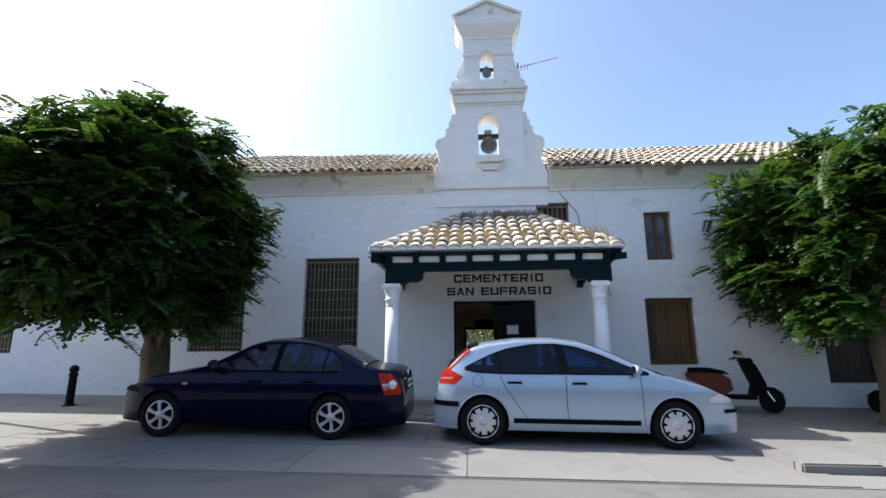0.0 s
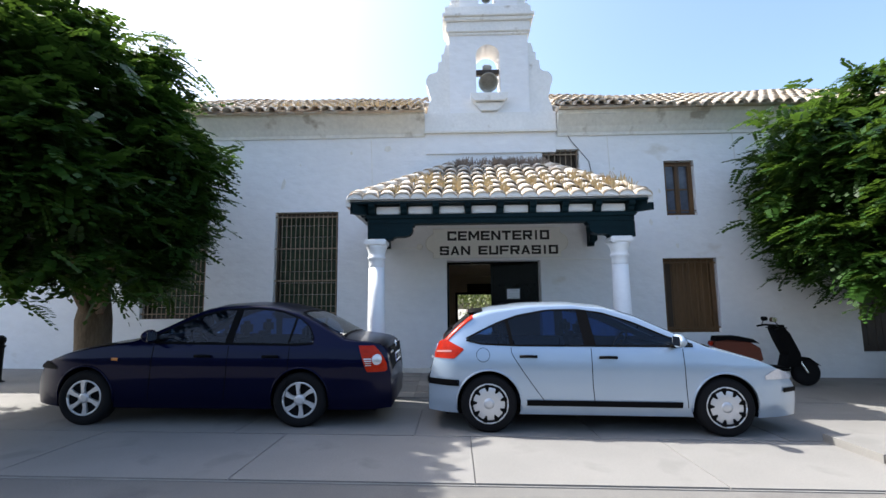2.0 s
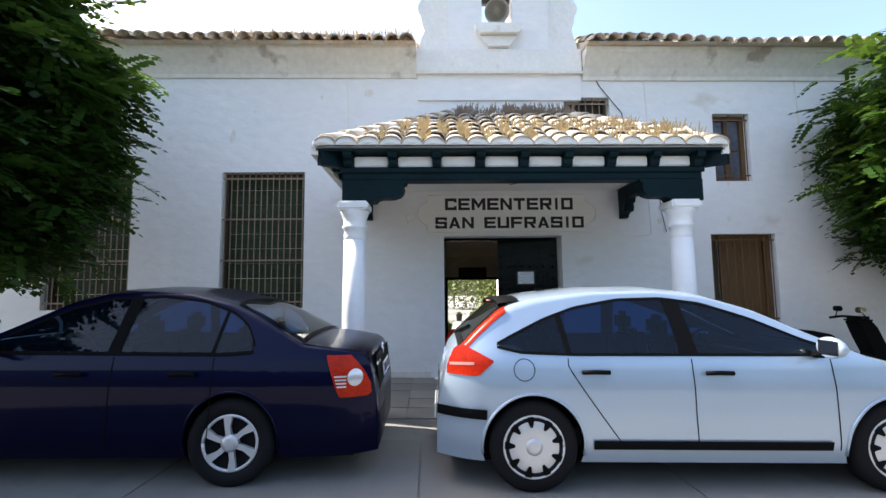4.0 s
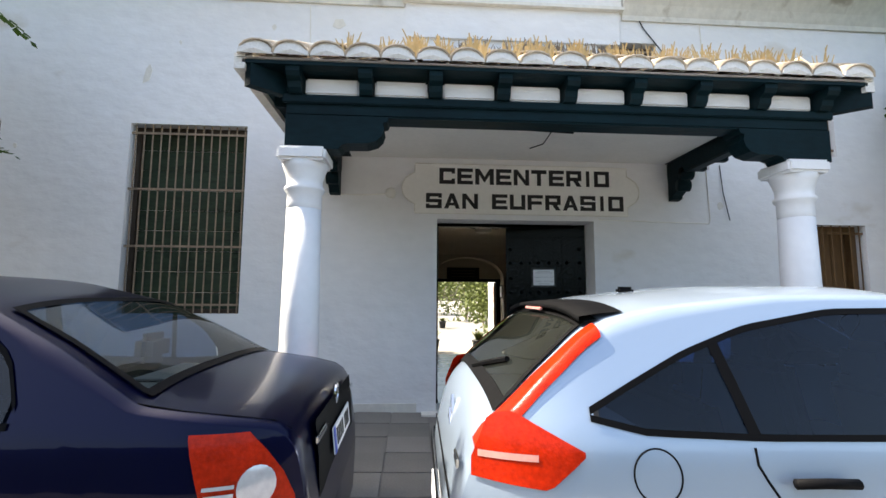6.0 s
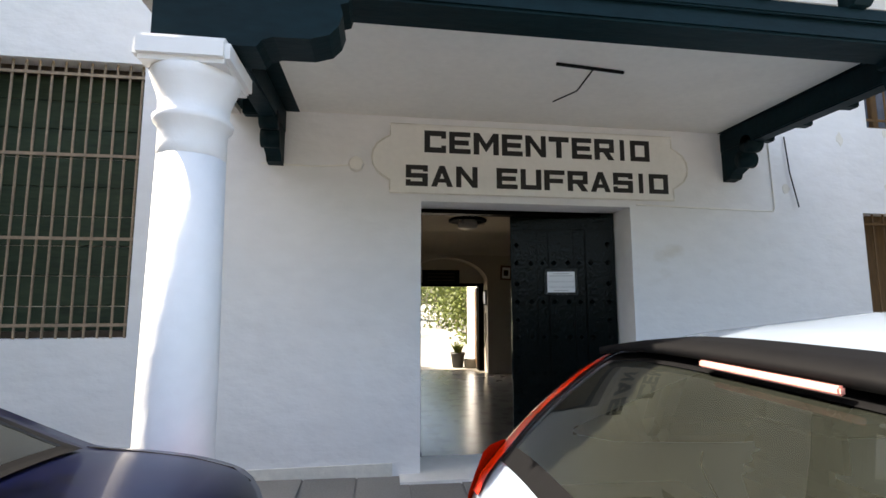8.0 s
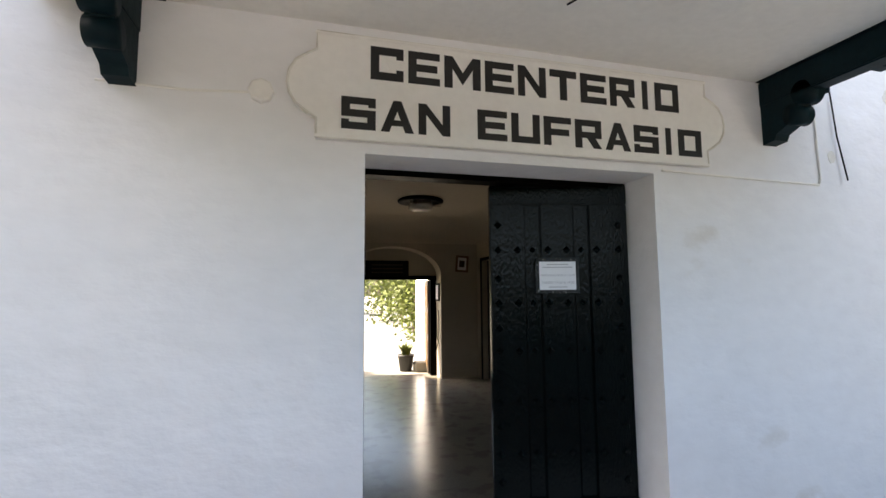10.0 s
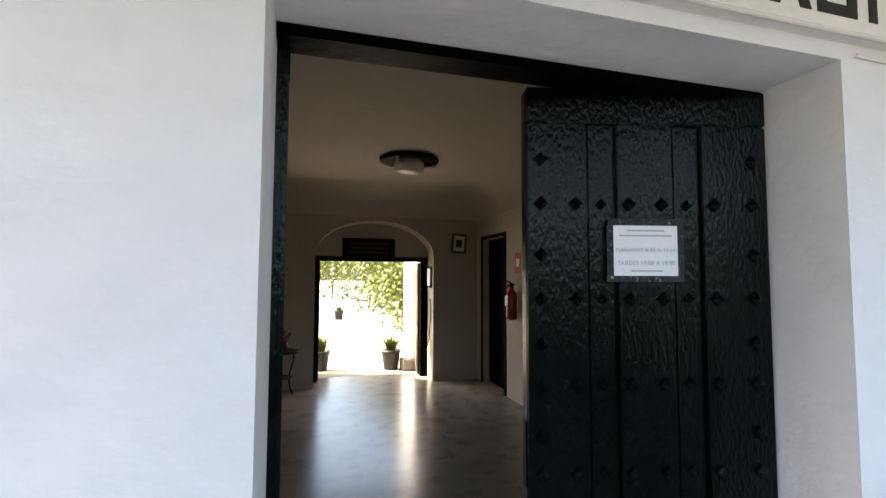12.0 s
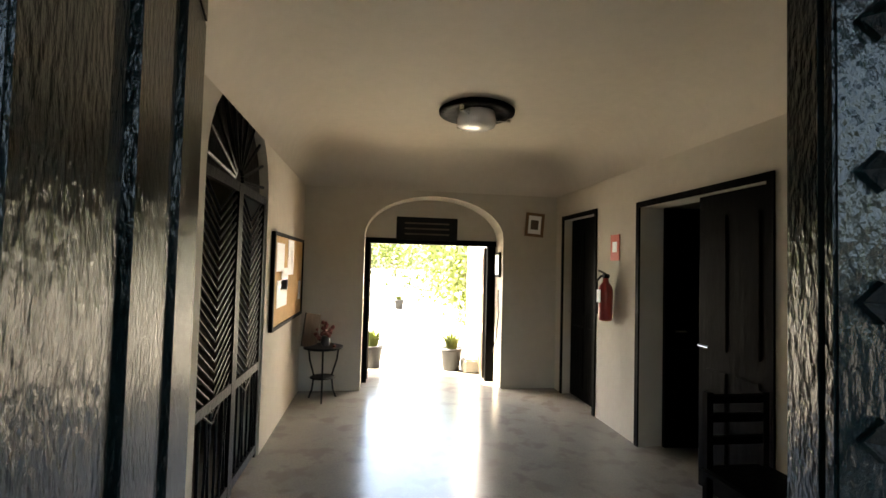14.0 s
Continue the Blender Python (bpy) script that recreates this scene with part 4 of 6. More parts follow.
lettering("print_line", "TARDES 17:00 A 19:30", NX + 0.02, NX + 0.25, NZ + 0.048, 0.017, NY - 0.0012, GREYINK, notice, 0.001, 0.0)
notice.matrix_world = LEAF_AT

# ---- hall ----
HX0, HX1, HY0, HY1, HZ = -0.534, 2.6, F + 0.5, 16.567, 2.87
structure(part("floor", boxed(HX0 - 1.6, HX1 + 1.3, F + 0.25, 17.2, -0.2, 0.0), TERRAZZO), "polished pale terrazzo hall floor", "floor")
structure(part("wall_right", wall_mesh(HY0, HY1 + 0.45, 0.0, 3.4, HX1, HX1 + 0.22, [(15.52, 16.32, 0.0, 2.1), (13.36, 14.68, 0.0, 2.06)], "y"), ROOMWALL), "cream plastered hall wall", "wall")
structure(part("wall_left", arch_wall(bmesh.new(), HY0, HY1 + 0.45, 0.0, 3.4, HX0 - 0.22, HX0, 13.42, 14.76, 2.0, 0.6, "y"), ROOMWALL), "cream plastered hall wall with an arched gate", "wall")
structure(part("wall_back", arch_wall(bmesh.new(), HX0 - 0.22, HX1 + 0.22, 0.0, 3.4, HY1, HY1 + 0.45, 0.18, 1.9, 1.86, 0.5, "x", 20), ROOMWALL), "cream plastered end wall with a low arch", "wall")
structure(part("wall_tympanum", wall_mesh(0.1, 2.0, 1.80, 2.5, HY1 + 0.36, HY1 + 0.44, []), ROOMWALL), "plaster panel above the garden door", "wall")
bm = bmesh.new()
R = 0.45
steps = [(R * (1 - math.cos(a)), R * math.sin(a)) for a in [math.pi / 2 * k / 12 for k in range(13)]]
rings = []
for d, h in steps:
    rings.append([bm.verts.new(p) for p in ((HX0 + d, HY0 + d, HZ - R + h), (HX1 - d, HY0 + d, HZ - R + h), (HX1 - d, HY1 - d, HZ - R + h), (HX0 + d, HY1 - d, HZ - R + h))])
for a, b in zip(rings, rings[1:]):
    for k in range(4):
        bm.faces.new((a[k], a[(k + 1) % 4], b[(k + 1) % 4], b[k]))
bm.faces.new(rings[-1])
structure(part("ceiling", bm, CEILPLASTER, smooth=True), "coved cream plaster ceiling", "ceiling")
structure(part("roof_deck", boxed(-3, 5, HY0, 17.2, 3.4, 3.5), ROOMWALL), "ceiling slab", "ceiling")
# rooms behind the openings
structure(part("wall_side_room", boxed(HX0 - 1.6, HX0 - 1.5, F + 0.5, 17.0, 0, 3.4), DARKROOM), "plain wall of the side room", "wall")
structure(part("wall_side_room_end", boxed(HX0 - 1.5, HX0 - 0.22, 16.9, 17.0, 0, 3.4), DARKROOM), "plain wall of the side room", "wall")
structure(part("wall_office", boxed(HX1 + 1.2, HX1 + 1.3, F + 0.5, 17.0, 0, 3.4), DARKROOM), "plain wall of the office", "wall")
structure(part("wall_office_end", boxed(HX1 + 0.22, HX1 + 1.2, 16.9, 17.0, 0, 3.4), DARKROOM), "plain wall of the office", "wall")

lamp = thing("ceiling_lamp", "round dark ceiling lamp with a white glass drum", "ceiling lamp")
LX, LY = 1.15, 14.83
part("disc", lathe(bmesh.new(), [(0.30, HZ), (0.33, HZ - 0.02), (0.325, HZ - 0.045), (0.26, HZ - 0.05), (0.2, HZ - 0.03)], (LX, LY), 32), BLACKWOOD, lamp, smooth=True)
part("glass_drum", lathe(bmesh.new(), [(0.155, HZ - 0.03), (0.17, HZ - 0.1), (0.16, HZ - 0.15), (0.1, HZ - 0.175), (0.02, HZ - 0.18)], (LX, LY), 28), LAMPGLASS, lamp, smooth=True)
for k in range(3):
    a = 2.1 * k + 0.4
    part("clip", boxed(-0.02, 0.02, 0.165, 0.3, HZ - 0.1, HZ - 0.04, 0.008, pose(LX, LY, 0, 0, 0, math.degrees(a))), CHROME, lamp)

def panel_door(name, width, height, label, material=BLACKWOOD, thick=0.04):
    d = structure(new(name), label, "door")
    part("slab", boxed(0, width, 0, thick, 0.01, height), material, d)
    for z0, z1 in ((0.15, 0.85), (0.98, height - 0.15)):
        for x0, x1 in ((0.08, width / 2 - 0.04), (width / 2 + 0.04, width - 0.08)):
            part("raised_panel", boxed(x0, x1, -0.012, 0.0, z0, z1, 0.008), material, d)
    part("door_handle", tube(bmesh.new(), [(0.06, -0.05, 1.0), (0.16, -0.05, 1.0)], 0.01, 6), CHROME, d)
    return d


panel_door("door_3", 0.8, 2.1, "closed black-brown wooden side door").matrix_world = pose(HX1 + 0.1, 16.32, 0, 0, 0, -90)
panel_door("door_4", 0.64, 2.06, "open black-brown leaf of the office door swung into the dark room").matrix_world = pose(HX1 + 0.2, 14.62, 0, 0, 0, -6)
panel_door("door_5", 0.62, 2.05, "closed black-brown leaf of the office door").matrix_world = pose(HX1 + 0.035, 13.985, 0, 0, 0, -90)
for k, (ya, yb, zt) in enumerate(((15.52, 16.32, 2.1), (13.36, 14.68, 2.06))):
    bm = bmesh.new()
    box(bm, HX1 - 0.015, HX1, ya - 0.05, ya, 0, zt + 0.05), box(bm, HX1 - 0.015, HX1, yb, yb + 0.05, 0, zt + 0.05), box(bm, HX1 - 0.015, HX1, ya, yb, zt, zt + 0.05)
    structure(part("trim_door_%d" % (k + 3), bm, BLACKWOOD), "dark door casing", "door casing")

# arched iron gate on the left
gate = structure(new("gate_1"), "dark iron arched gate with zigzag bars", "gate")
GX = HX0 - 0.035
bm = bmesh.new()
for y in (13.44, 14.08, 14.12, 14.74):
    box(bm, GX - 0.02, GX + 0.02, y - 0.025, y + 0.025, 0.0, 2.0)
for z in (0.06, 0.7, 1.98):
    box(bm, GX - 0.018, GX + 0.018, 13.44, 14.74, z - 0.03, z + 0.03)
part("gate_frame", bm, GATEIRON, gate)
for c in (13.76, 14.43):
    for k in range(22):
        z = 0.66 + 0.058 * k
        part("zigzag_bar", tube(bmesh.new(), [(GX, c - 0.3, z + 0.1), (GX, c, z - 0.08), (GX, c + 0.3, z + 0.1)], 0.009, 5), GATEIRON, gate)
    for k in range(7):
        y = c - 0.27 + 0.09 * k
        part("lower_bar", tube(bmesh.new(), [(GX, y, 0.08), (GX, y + 0.03 * (k % 3 - 1), 0.4), (GX, y, 0.7)], 0.009, 5), GATEIRON, gate)
for k in range(11):
    a = math.pi * (k + 0.5) / 11
    part("fan_bar", tube(bmesh.new(), [(GX, 14.09 + 0.08 * math.cos(a), 2.02 + 0.08 * math.sin(a)), (GX, 14.09 + 0.64 * math.cos(a), 2.0 + 0.58 * math.sin(a))], 0.012, 5), GATEIRON, gate)
part("fanlight_panel", prism(bmesh.new(), [(14.09 + 0.66 * math.cos(math.pi * k / 14), 2.0 + 0.59 * math.sin(math.pi * k / 14)) for k in range(15)], "x", GX - 0.05, GX - 0.03), BLACKWOOD, gate)

board = thing("notice_board", "cork notice board in a dark frame with pinned papers", "notice board")
part("cork", boxed(HX0, HX0 + 0.02, 14.95, 16.4, 0.95, 1.73), CORK, board)
bm = bmesh.new()
for a in ((14.92, 16.43, 0.92, 0.95), (14.92, 16.43, 1.73, 1.76), (14.92, 14.95, 0.95, 1.73), (16.4, 16.43, 0.95, 1.73)):
    box(bm, HX0, HX0 + 0.035, a[0], a[1], a[2], a[3])
part("board_frame", bm, BLACKWOOD, board)
for y, z, w, h in ((15.05, 1.42, 0.32, 0.25), (15.55, 1.38, 0.3, 0.34), (15.1, 1.1, 0.45, 0.24), (15.28, 1.25, 0.3, 0.2), (16.2, 1.1, 0.12, 0.2)):
    part("pinned_paper", boxed(HX0 + 0.021, HX0 + 0.024, y, y + w, z, z + h), PAPER, board)

table = thing("iron_side_table", "small round dark iron side table beside the wall", "side table")
TX, TY = -0.22, 16.22
part("tabletop", lathe(bmesh.new(), [(0.20, 0.56), (0.215, 0.565), (0.215, 0.585), (0.2, 0.59)], (TX, TY), 24), IRONPAINT, table)
part("lower_shelf", lathe(bmesh.new(), [(0.13, 0.24), (0.14, 0.245), (0.13, 0.255)], (TX, TY), 20), IRONPAINT, table)
for k in range(3):
    a = 2.094 * k + 0.6
    c, s = math.cos(a), math.sin(a)
    part("leg", tube(bmesh.new(), [(TX + 0.19 * c, TY + 0.19 * s, 0.56), (TX + 0.17 * c, TY + 0.17 * s, 0.42), (TX + 0.11 * c, TY + 0.11 * s, 0.25), (TX + 0.13 * c, TY + 0.13 * s, 0.1), (TX + 0.17 * c, TY + 0.17 * s, 0.0)], 0.011, 6), IRONPAINT, table)
vase = thing("flower_pot", "small vase with dark red flowers on the iron table", "flower pot")
part("vase", lathe(bmesh.new(), [(0.04, 0.59), (0.055, 0.63), (0.045, 0.69), (0.03, 0.7)], (TX + 0.02, TY), 14), POTPLASTIC, vase, smooth=True)
r3 = random.Random(3)
PETAL = mat("wilted_red_flowers", (0.12, 0.03, 0.025), 0.8, vary=0.5, scale=30)
for _ in range(26):
    p = Vector((TX + 0.02 + r3.gauss(0, 0.05), TY + r3.gauss(0, 0.05), 0.76 + r3.gauss(0, 0.045)))
    bm = bmesh.new()
    bmesh.ops.create_icosphere(bm, subdivisions=1, radius=r3.uniform(0.015, 0.032), matrix=Matrix.Translation(p))
    part("flower", bm, PETAL, vase)

easel = thing("leaning_board", "small dark board leaning on the wall behind the table", "board")
part("panel", boxed(-0.13, 0.13, -0.01, 0.01, 0.59, 0.95, 0, pose(-0.43, 16.12, 0, 0, 10, 60)), OLDWOOD, easel)

ext = thing("fire_extinguisher", "red fire extinguisher hung on the wall", "fire extinguisher")
EX, EY = HX1 - 0.085, 15.12
part("cylinder", lathe(bmesh.new(), [(0.03, 1.02), (0.063, 1.03), (0.068, 1.06), (0.068, 1.31), (0.06, 1.35), (0.03, 1.39), (0.025, 1.43)], (EX, EY), 20), RED, ext, smooth=True)
part("valve", boxed(EX - 0.03, EX + 0.03, EY - 0.025, EY + 0.025, 1.43, 1.47, 0.006), IRONPAINT, ext)
part("lever", tube(bmesh.new(), [(EX, EY, 1.47), (EX - 0.02, EY + 0.1, 1.50)], 0.01, 6), IRONPAINT, ext)
part("hose", tube(bmesh.new(), [(EX - 0.03, EY + 0.03, 1.45), (EX - 0.04, EY + 0.1, 1.4), (EX - 0.04, EY + 0.1, 1.2), (EX - 0.04, EY + 0.09, 1.08)], 0.012, 6), IRONPAINT, ext)
part("label_plate", boxed(EX - 0.074, EX - 0.068, EY - 0.035, EY + 0.035, 1.2, 1.32), PAPER, ext)
esign = thing("extinguisher_sign", "red and white safety sign above the extinguisher", "sign")
part("plate", boxed(HX1 - 0.008, HX1, 15.02, 15.18, 1.6, 1.85), REDSIGN, esign)
part("symbol", boxed(HX1 - 0.011, HX1 - 0.008, 15.06, 15.14, 1.68, 1.78), PAPER, esign)

def picture(name, centre, w, h, tilt, label, axis="y"):
    p = thing(name, label, "picture")
    bm = bmesh.new()
    m = pose(*centre, 0, tilt, 0 if axis == "y" else 90)
    for a in ((-w / 2, w / 2, h / 2 - 0.035, h / 2), (-w / 2, w / 2, -h / 2, -h / 2 + 0.035), (-w / 2, -w / 2 + 0.035, -h / 2 + 0.035, h / 2 - 0.035), (w / 2 - 0.035, w / 2, -h / 2 + 0.035, h / 2 - 0.035)):
        box(bm, a[0], a[1], -0.025, 0, a[2], a[3], 0, m)
    part("picture_frame", bm, BROWNWOOD, p)
    part("print", boxed(-w / 2 + 0.035, w / 2 - 0.035, -0.01, 0, -h / 2 + 0.035, h / 2 - 0.035, 0, m), PAPER, p)
    part("image_block", boxed(-w / 2 + 0.07, w / 2 - 0.07, -0.013, -0.01, -h / 2 + 0.09, h / 2 - 0.09, 0, m), OLDWOOD, p)
    return p


picture("framed_picture", (2.3, HY1, 2.055), 0.24, 0.3, 4, "small framed print hung slightly askew on the end wall")
pl = thing("wall_plaque", "dark bronze plaque above the garden door", "plaque")
part("plate", boxed(0.57, 1.37, HY1 + 0.33, HY1 + 0.36, 1.83, 2.13, 0.006), IRONPAINT, pl)
for z in (1.9, 1.97, 2.04):
    part("text_bar", boxed(0.68, 1.26, HY1 + 0.326, HY1 + 0.33, z, z + 0.02), OLDWOOD, pl)
fr = thing("framed_notice", "narrow framed notice in the arch reveal", "picture")
part("picture_frame", boxed(1.875, 1.899, HY1 + 0.08, HY1 + 0.3, 1.38, 1.7), BLACKWOOD, fr)
part("print", boxed(1.872, 1.875, HY1 + 0.11, HY1 + 0.27, 1.41, 1.67), PAPER, fr)
rope = thing("hanging_rope", "thin dark rope hanging in the arch reveal", "rope")
part("strand", tube(bmesh.new(), [(1.88, HY1 + 0.12, 1.22), (1.885, HY1 + 0.11, 0.9), (1.87, HY1 + 0.14, 0.6), (1.84, HY1 + 0.2, 0.42), (1.87, HY1 + 0.25, 0.4)], 0.008, 6), IRONPAINT, rope)

# garden door: frame and two panelled leaves folded outwards
bm = bmesh.new()
box(bm, 0.18, 0.245, HY1 + 0.36, HY1 + 0.45, 0, 1.80), box(bm, 1.79, 1.9, HY1 + 0.36, HY1 + 0.45, 0, 1.80), box(bm, 0.18, 1.9, HY1 + 0.34, HY1 + 0.45, 1.775, 1.85)
structure(part("door_frame", bm, BLACKWOOD), "dark frame of the garden door", "door frame")
for nm, x, a in (("door_6", 0.26, 96), ("door_7", 1.80, 82)):
    d = structure(new(nm), "panelled dark garden door leaf folded open", "door")
    part("slab", boxed(0, 0.76, 0, 0.035, 0.02, 1.77), OLDWOOD, d)
    for z0, z1 in ((0.12, 0.62), (0.74, 1.15), (1.25, 1.68)):
        for xa, xb in ((0.07, 0.34), (0.42, 0.69)):
            for y0, y1 in ((-0.01, 0.0), (0.035, 0.045)):
                part("raised_panel", boxed(xa, xb, y0, y1, z0, z1, 0.004), BROWNWOOD, d)
    d.matrix_world = pose(x, HY1 + 0.46, 0, 0, 0, a)

chair = thing("wooden_chair", "dark wooden chair with a pale paper on its seat", "chair")
CX, CY = 2.3, 13.08
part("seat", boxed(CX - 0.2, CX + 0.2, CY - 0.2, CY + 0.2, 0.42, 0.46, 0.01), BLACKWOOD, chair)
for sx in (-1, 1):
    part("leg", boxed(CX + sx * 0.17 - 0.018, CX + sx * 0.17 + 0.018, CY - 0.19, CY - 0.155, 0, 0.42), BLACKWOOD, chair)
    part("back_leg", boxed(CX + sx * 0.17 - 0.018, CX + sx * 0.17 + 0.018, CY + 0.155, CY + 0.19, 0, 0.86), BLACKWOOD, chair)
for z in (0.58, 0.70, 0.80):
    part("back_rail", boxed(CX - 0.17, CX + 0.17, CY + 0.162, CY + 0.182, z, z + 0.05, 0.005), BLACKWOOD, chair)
mat_ob = thing("door_mat", "dark doormat beside the gate", "mat")
part("pile", boxed(-0.5, 0.0, 12.6, 13.3, 0.0, 0.02, 0.006), POTPLASTIC, mat_ob)

# ---- cars ----
def table_fn(pts):
    xs, ys = zip(*pts)
    return lambda x: float(np.interp(x, xs, ys))


def smooth_fn(pts, n=400, w=9):
    """A softened line through the points."""
    xs, ys = zip(*pts)
    gx = np.linspace(xs[0], xs[-1], n)
    gy = np.interp(gx, xs, ys)
    pad = np.concatenate([np.full(w, gy[0]), gy, np.full(w, gy[-1])])
    k = np.hanning(2 * w + 1)
    gy2 = np.convolve(pad, k / k.sum(), "same")[w:-w]
    gy2[0], gy2[-1] = gy[0], gy[-1]
    return lambda x: float(np.interp(x, gx, gy2))


class Shell:
    """The skin of a car: length along x from the tail, half width by height, and a top line."""
    def __init__(self, length, half, top, belt, roof_half, taper_rear, taper_front, low=0.2):
        self.L, self.half, self.belt, self.low = length, half, belt, low
        self.top = smooth_fn(top, 500, 6)
        self.prof = smooth_fn([(0.0, 0.90), (0.2, 0.92), (0.34, 0.975), (0.55, 1.0), (0.74, 0.992), (belt - 0.03, 0.955), (belt + 0.03, 0.93), (1.5, roof_half)], 300, 6)
        self.tr, self.tf = taper_rear, taper_front
    def plan(self, x):
        r, f = max(0.0, 1 - x / 0.5), max(0.0, 1 - (self.L - x) / 0.75)
        return self.half * (1 - self.tr * r ** 2.2 - self.tf * f ** 2.2)
    def hw(self, x, z):
        return self.plan(x) * self.prof(z)
    def edge(self, x):
        return self.top(x) - 0.055
    def on_top(self, x, f, lift=0.0):
        ye = self.hw(x, self.edge(x))
        return Vector((x, f * ye, self.top(x) - 0.055 * abs(f) ** 3.2 + lift))
    def side(self, x, z, s, lift=0.0):
        return Vector((x, s * (self.hw(x, z) + lift), z))


def strip(bm, rows):
    """Quads between rows of points."""
    vr = [[bm.verts.new(p) for p in r] for r in rows]
    for a, b in zip(vr, vr[1:]):
        for k in range(len(a) - 1):
            bm.faces.new((a[k], a[k + 1], b[k + 1], b[k]))
    return bm


def side_patch(sh, s, xa, xb, lo, hi, lift, nx=24, nz=5):
    return strip(bmesh.new(), [[sh.side(x, lo(x) + (hi(x) - lo(x)) * j / nz, s, lift) for j in range(nz + 1)] for x in np.linspace(xa, xb, nx + 1)])


def top_patch(sh, xa, xb, fa, fb, lift, nx=10, nf=14):
    return strip(bmesh.new(), [[sh.on_top(x, f, lift) + (Vector((-lift, 0, 0)) if x < sh.L / 2 else Vector((lift, 0, 0))) for f in np.linspace(fa(x), fb(x), nf + 1)] for x in np.linspace(xa, xb, nx + 1)])


def car_skin(sh, wheels, arch, sides, tops, win_lo, win_hi):
    """The painted skin, with wheel arches and window openings left out."""
    xs = [0.0]
    while xs[-1] < sh.L:
        slope = abs(sh.top(min(sh.L, xs[-1] + 0.01)) - sh.top(xs[-1])) / 0.01
        xs.append(xs[-1] + 0.045 / math.hypot(1, slope))
    xs = [x * sh.L / xs[-1] for x in xs]
    nz, nf = 24, 12
    bm = bmesh.new()
    grid = []
    for x in xs:
        e = sh.edge(x)
        low = sh.low
        pts = []
        for j in range(nz + 1):
            zl = min(win_lo(x), low + (e - low) * 0.80)
            zh = max(zl + 0.01, min(win_hi(x), low + (e - low) * 0.97))
            z = low + (zl - low) * j / 14 if j <= 14 else (zl + (zh - zl) * (j - 14) / 6 if j <= 20 else zh + (e - zh) * (j - 20) / 4)
            pts.append([x, z, None])
        for k in range(1, nf + 1):
            pts.append([x, None, 1 - k / nf])
        grid.append(pts)
    def hub_fix(x, z):
        for hx, hz in wheels:
            r = math.hypot(x - hx, z - hz)
            if r < arch:
                if r > arch - 0.06:
                    return hx + (x - hx) * arch / r, hz + (z - hz) * arch / r, False
                return x, z, True
        return x, z, False
    for s in (-1, 1):
        vr = []
        for pts in grid:
            row = []
            for x, z, f in pts:
                if z is not None:
                    x2, z2, gone = hub_fix(x, z)
                    z2 = max(z2, sh.low)
                    row.append((None if gone else bm.verts.new(sh.side(x2, z2, s)), x2, z2, None))
                else:
                    row.append((bm.verts.new(sh.on_top(x, s * f)), x, None, s * f))
            vr.append(row)
        for a, b in zip(vr, vr[1:]):
            for k in range(len(a) - 1):
                cell = (a[k], a[k + 1], b[k + 1], b[k])
                if any(c[0] is None for c in cell):
                    continue
                cx = sum(c[1] for c in cell) / 4
                if all(c[2] is not None for c in cell):
                    cz = sum(c[2] for c in cell) / 4
                    if any(xa < cx < xb and lo(cx) < cz < hi(cx) for xa, xb, lo, hi in sides):
                        continue
                elif all(c[3] is not None for c in cell):
                    cf = abs(sum(c[3] for c in cell) / 4)
                    if any(xa < cx < xb and cf < fr for xa, xb, fr in tops):
                        continue
                bm.faces.new([c[0] for c in cell])
        for end in (vr[0], vr[-1]):
            vs = [c[0] for c in end if c[0] is not None]
            if len(vs) > 2:
                mid = [bm.verts.new((v.co.x, 0, v.co.z)) for v in vs[:nz + 1]]
                for k in range(len(mid) - 1):
                    bm.faces.new((vs[k], vs[k + 1], mid[k + 1], mid[k]))
                bm.faces.new([vs[nz]] + vs[nz + 1:] + [mid[nz]] if (vs[-1].co - mid[nz].co).length > 1e-5 else [vs[nz]] + vs[nz + 1:-1] + [mid[nz]])
    bmesh.ops.remove_doubles(bm, verts=bm.verts, dist=0.0008)
    return bm


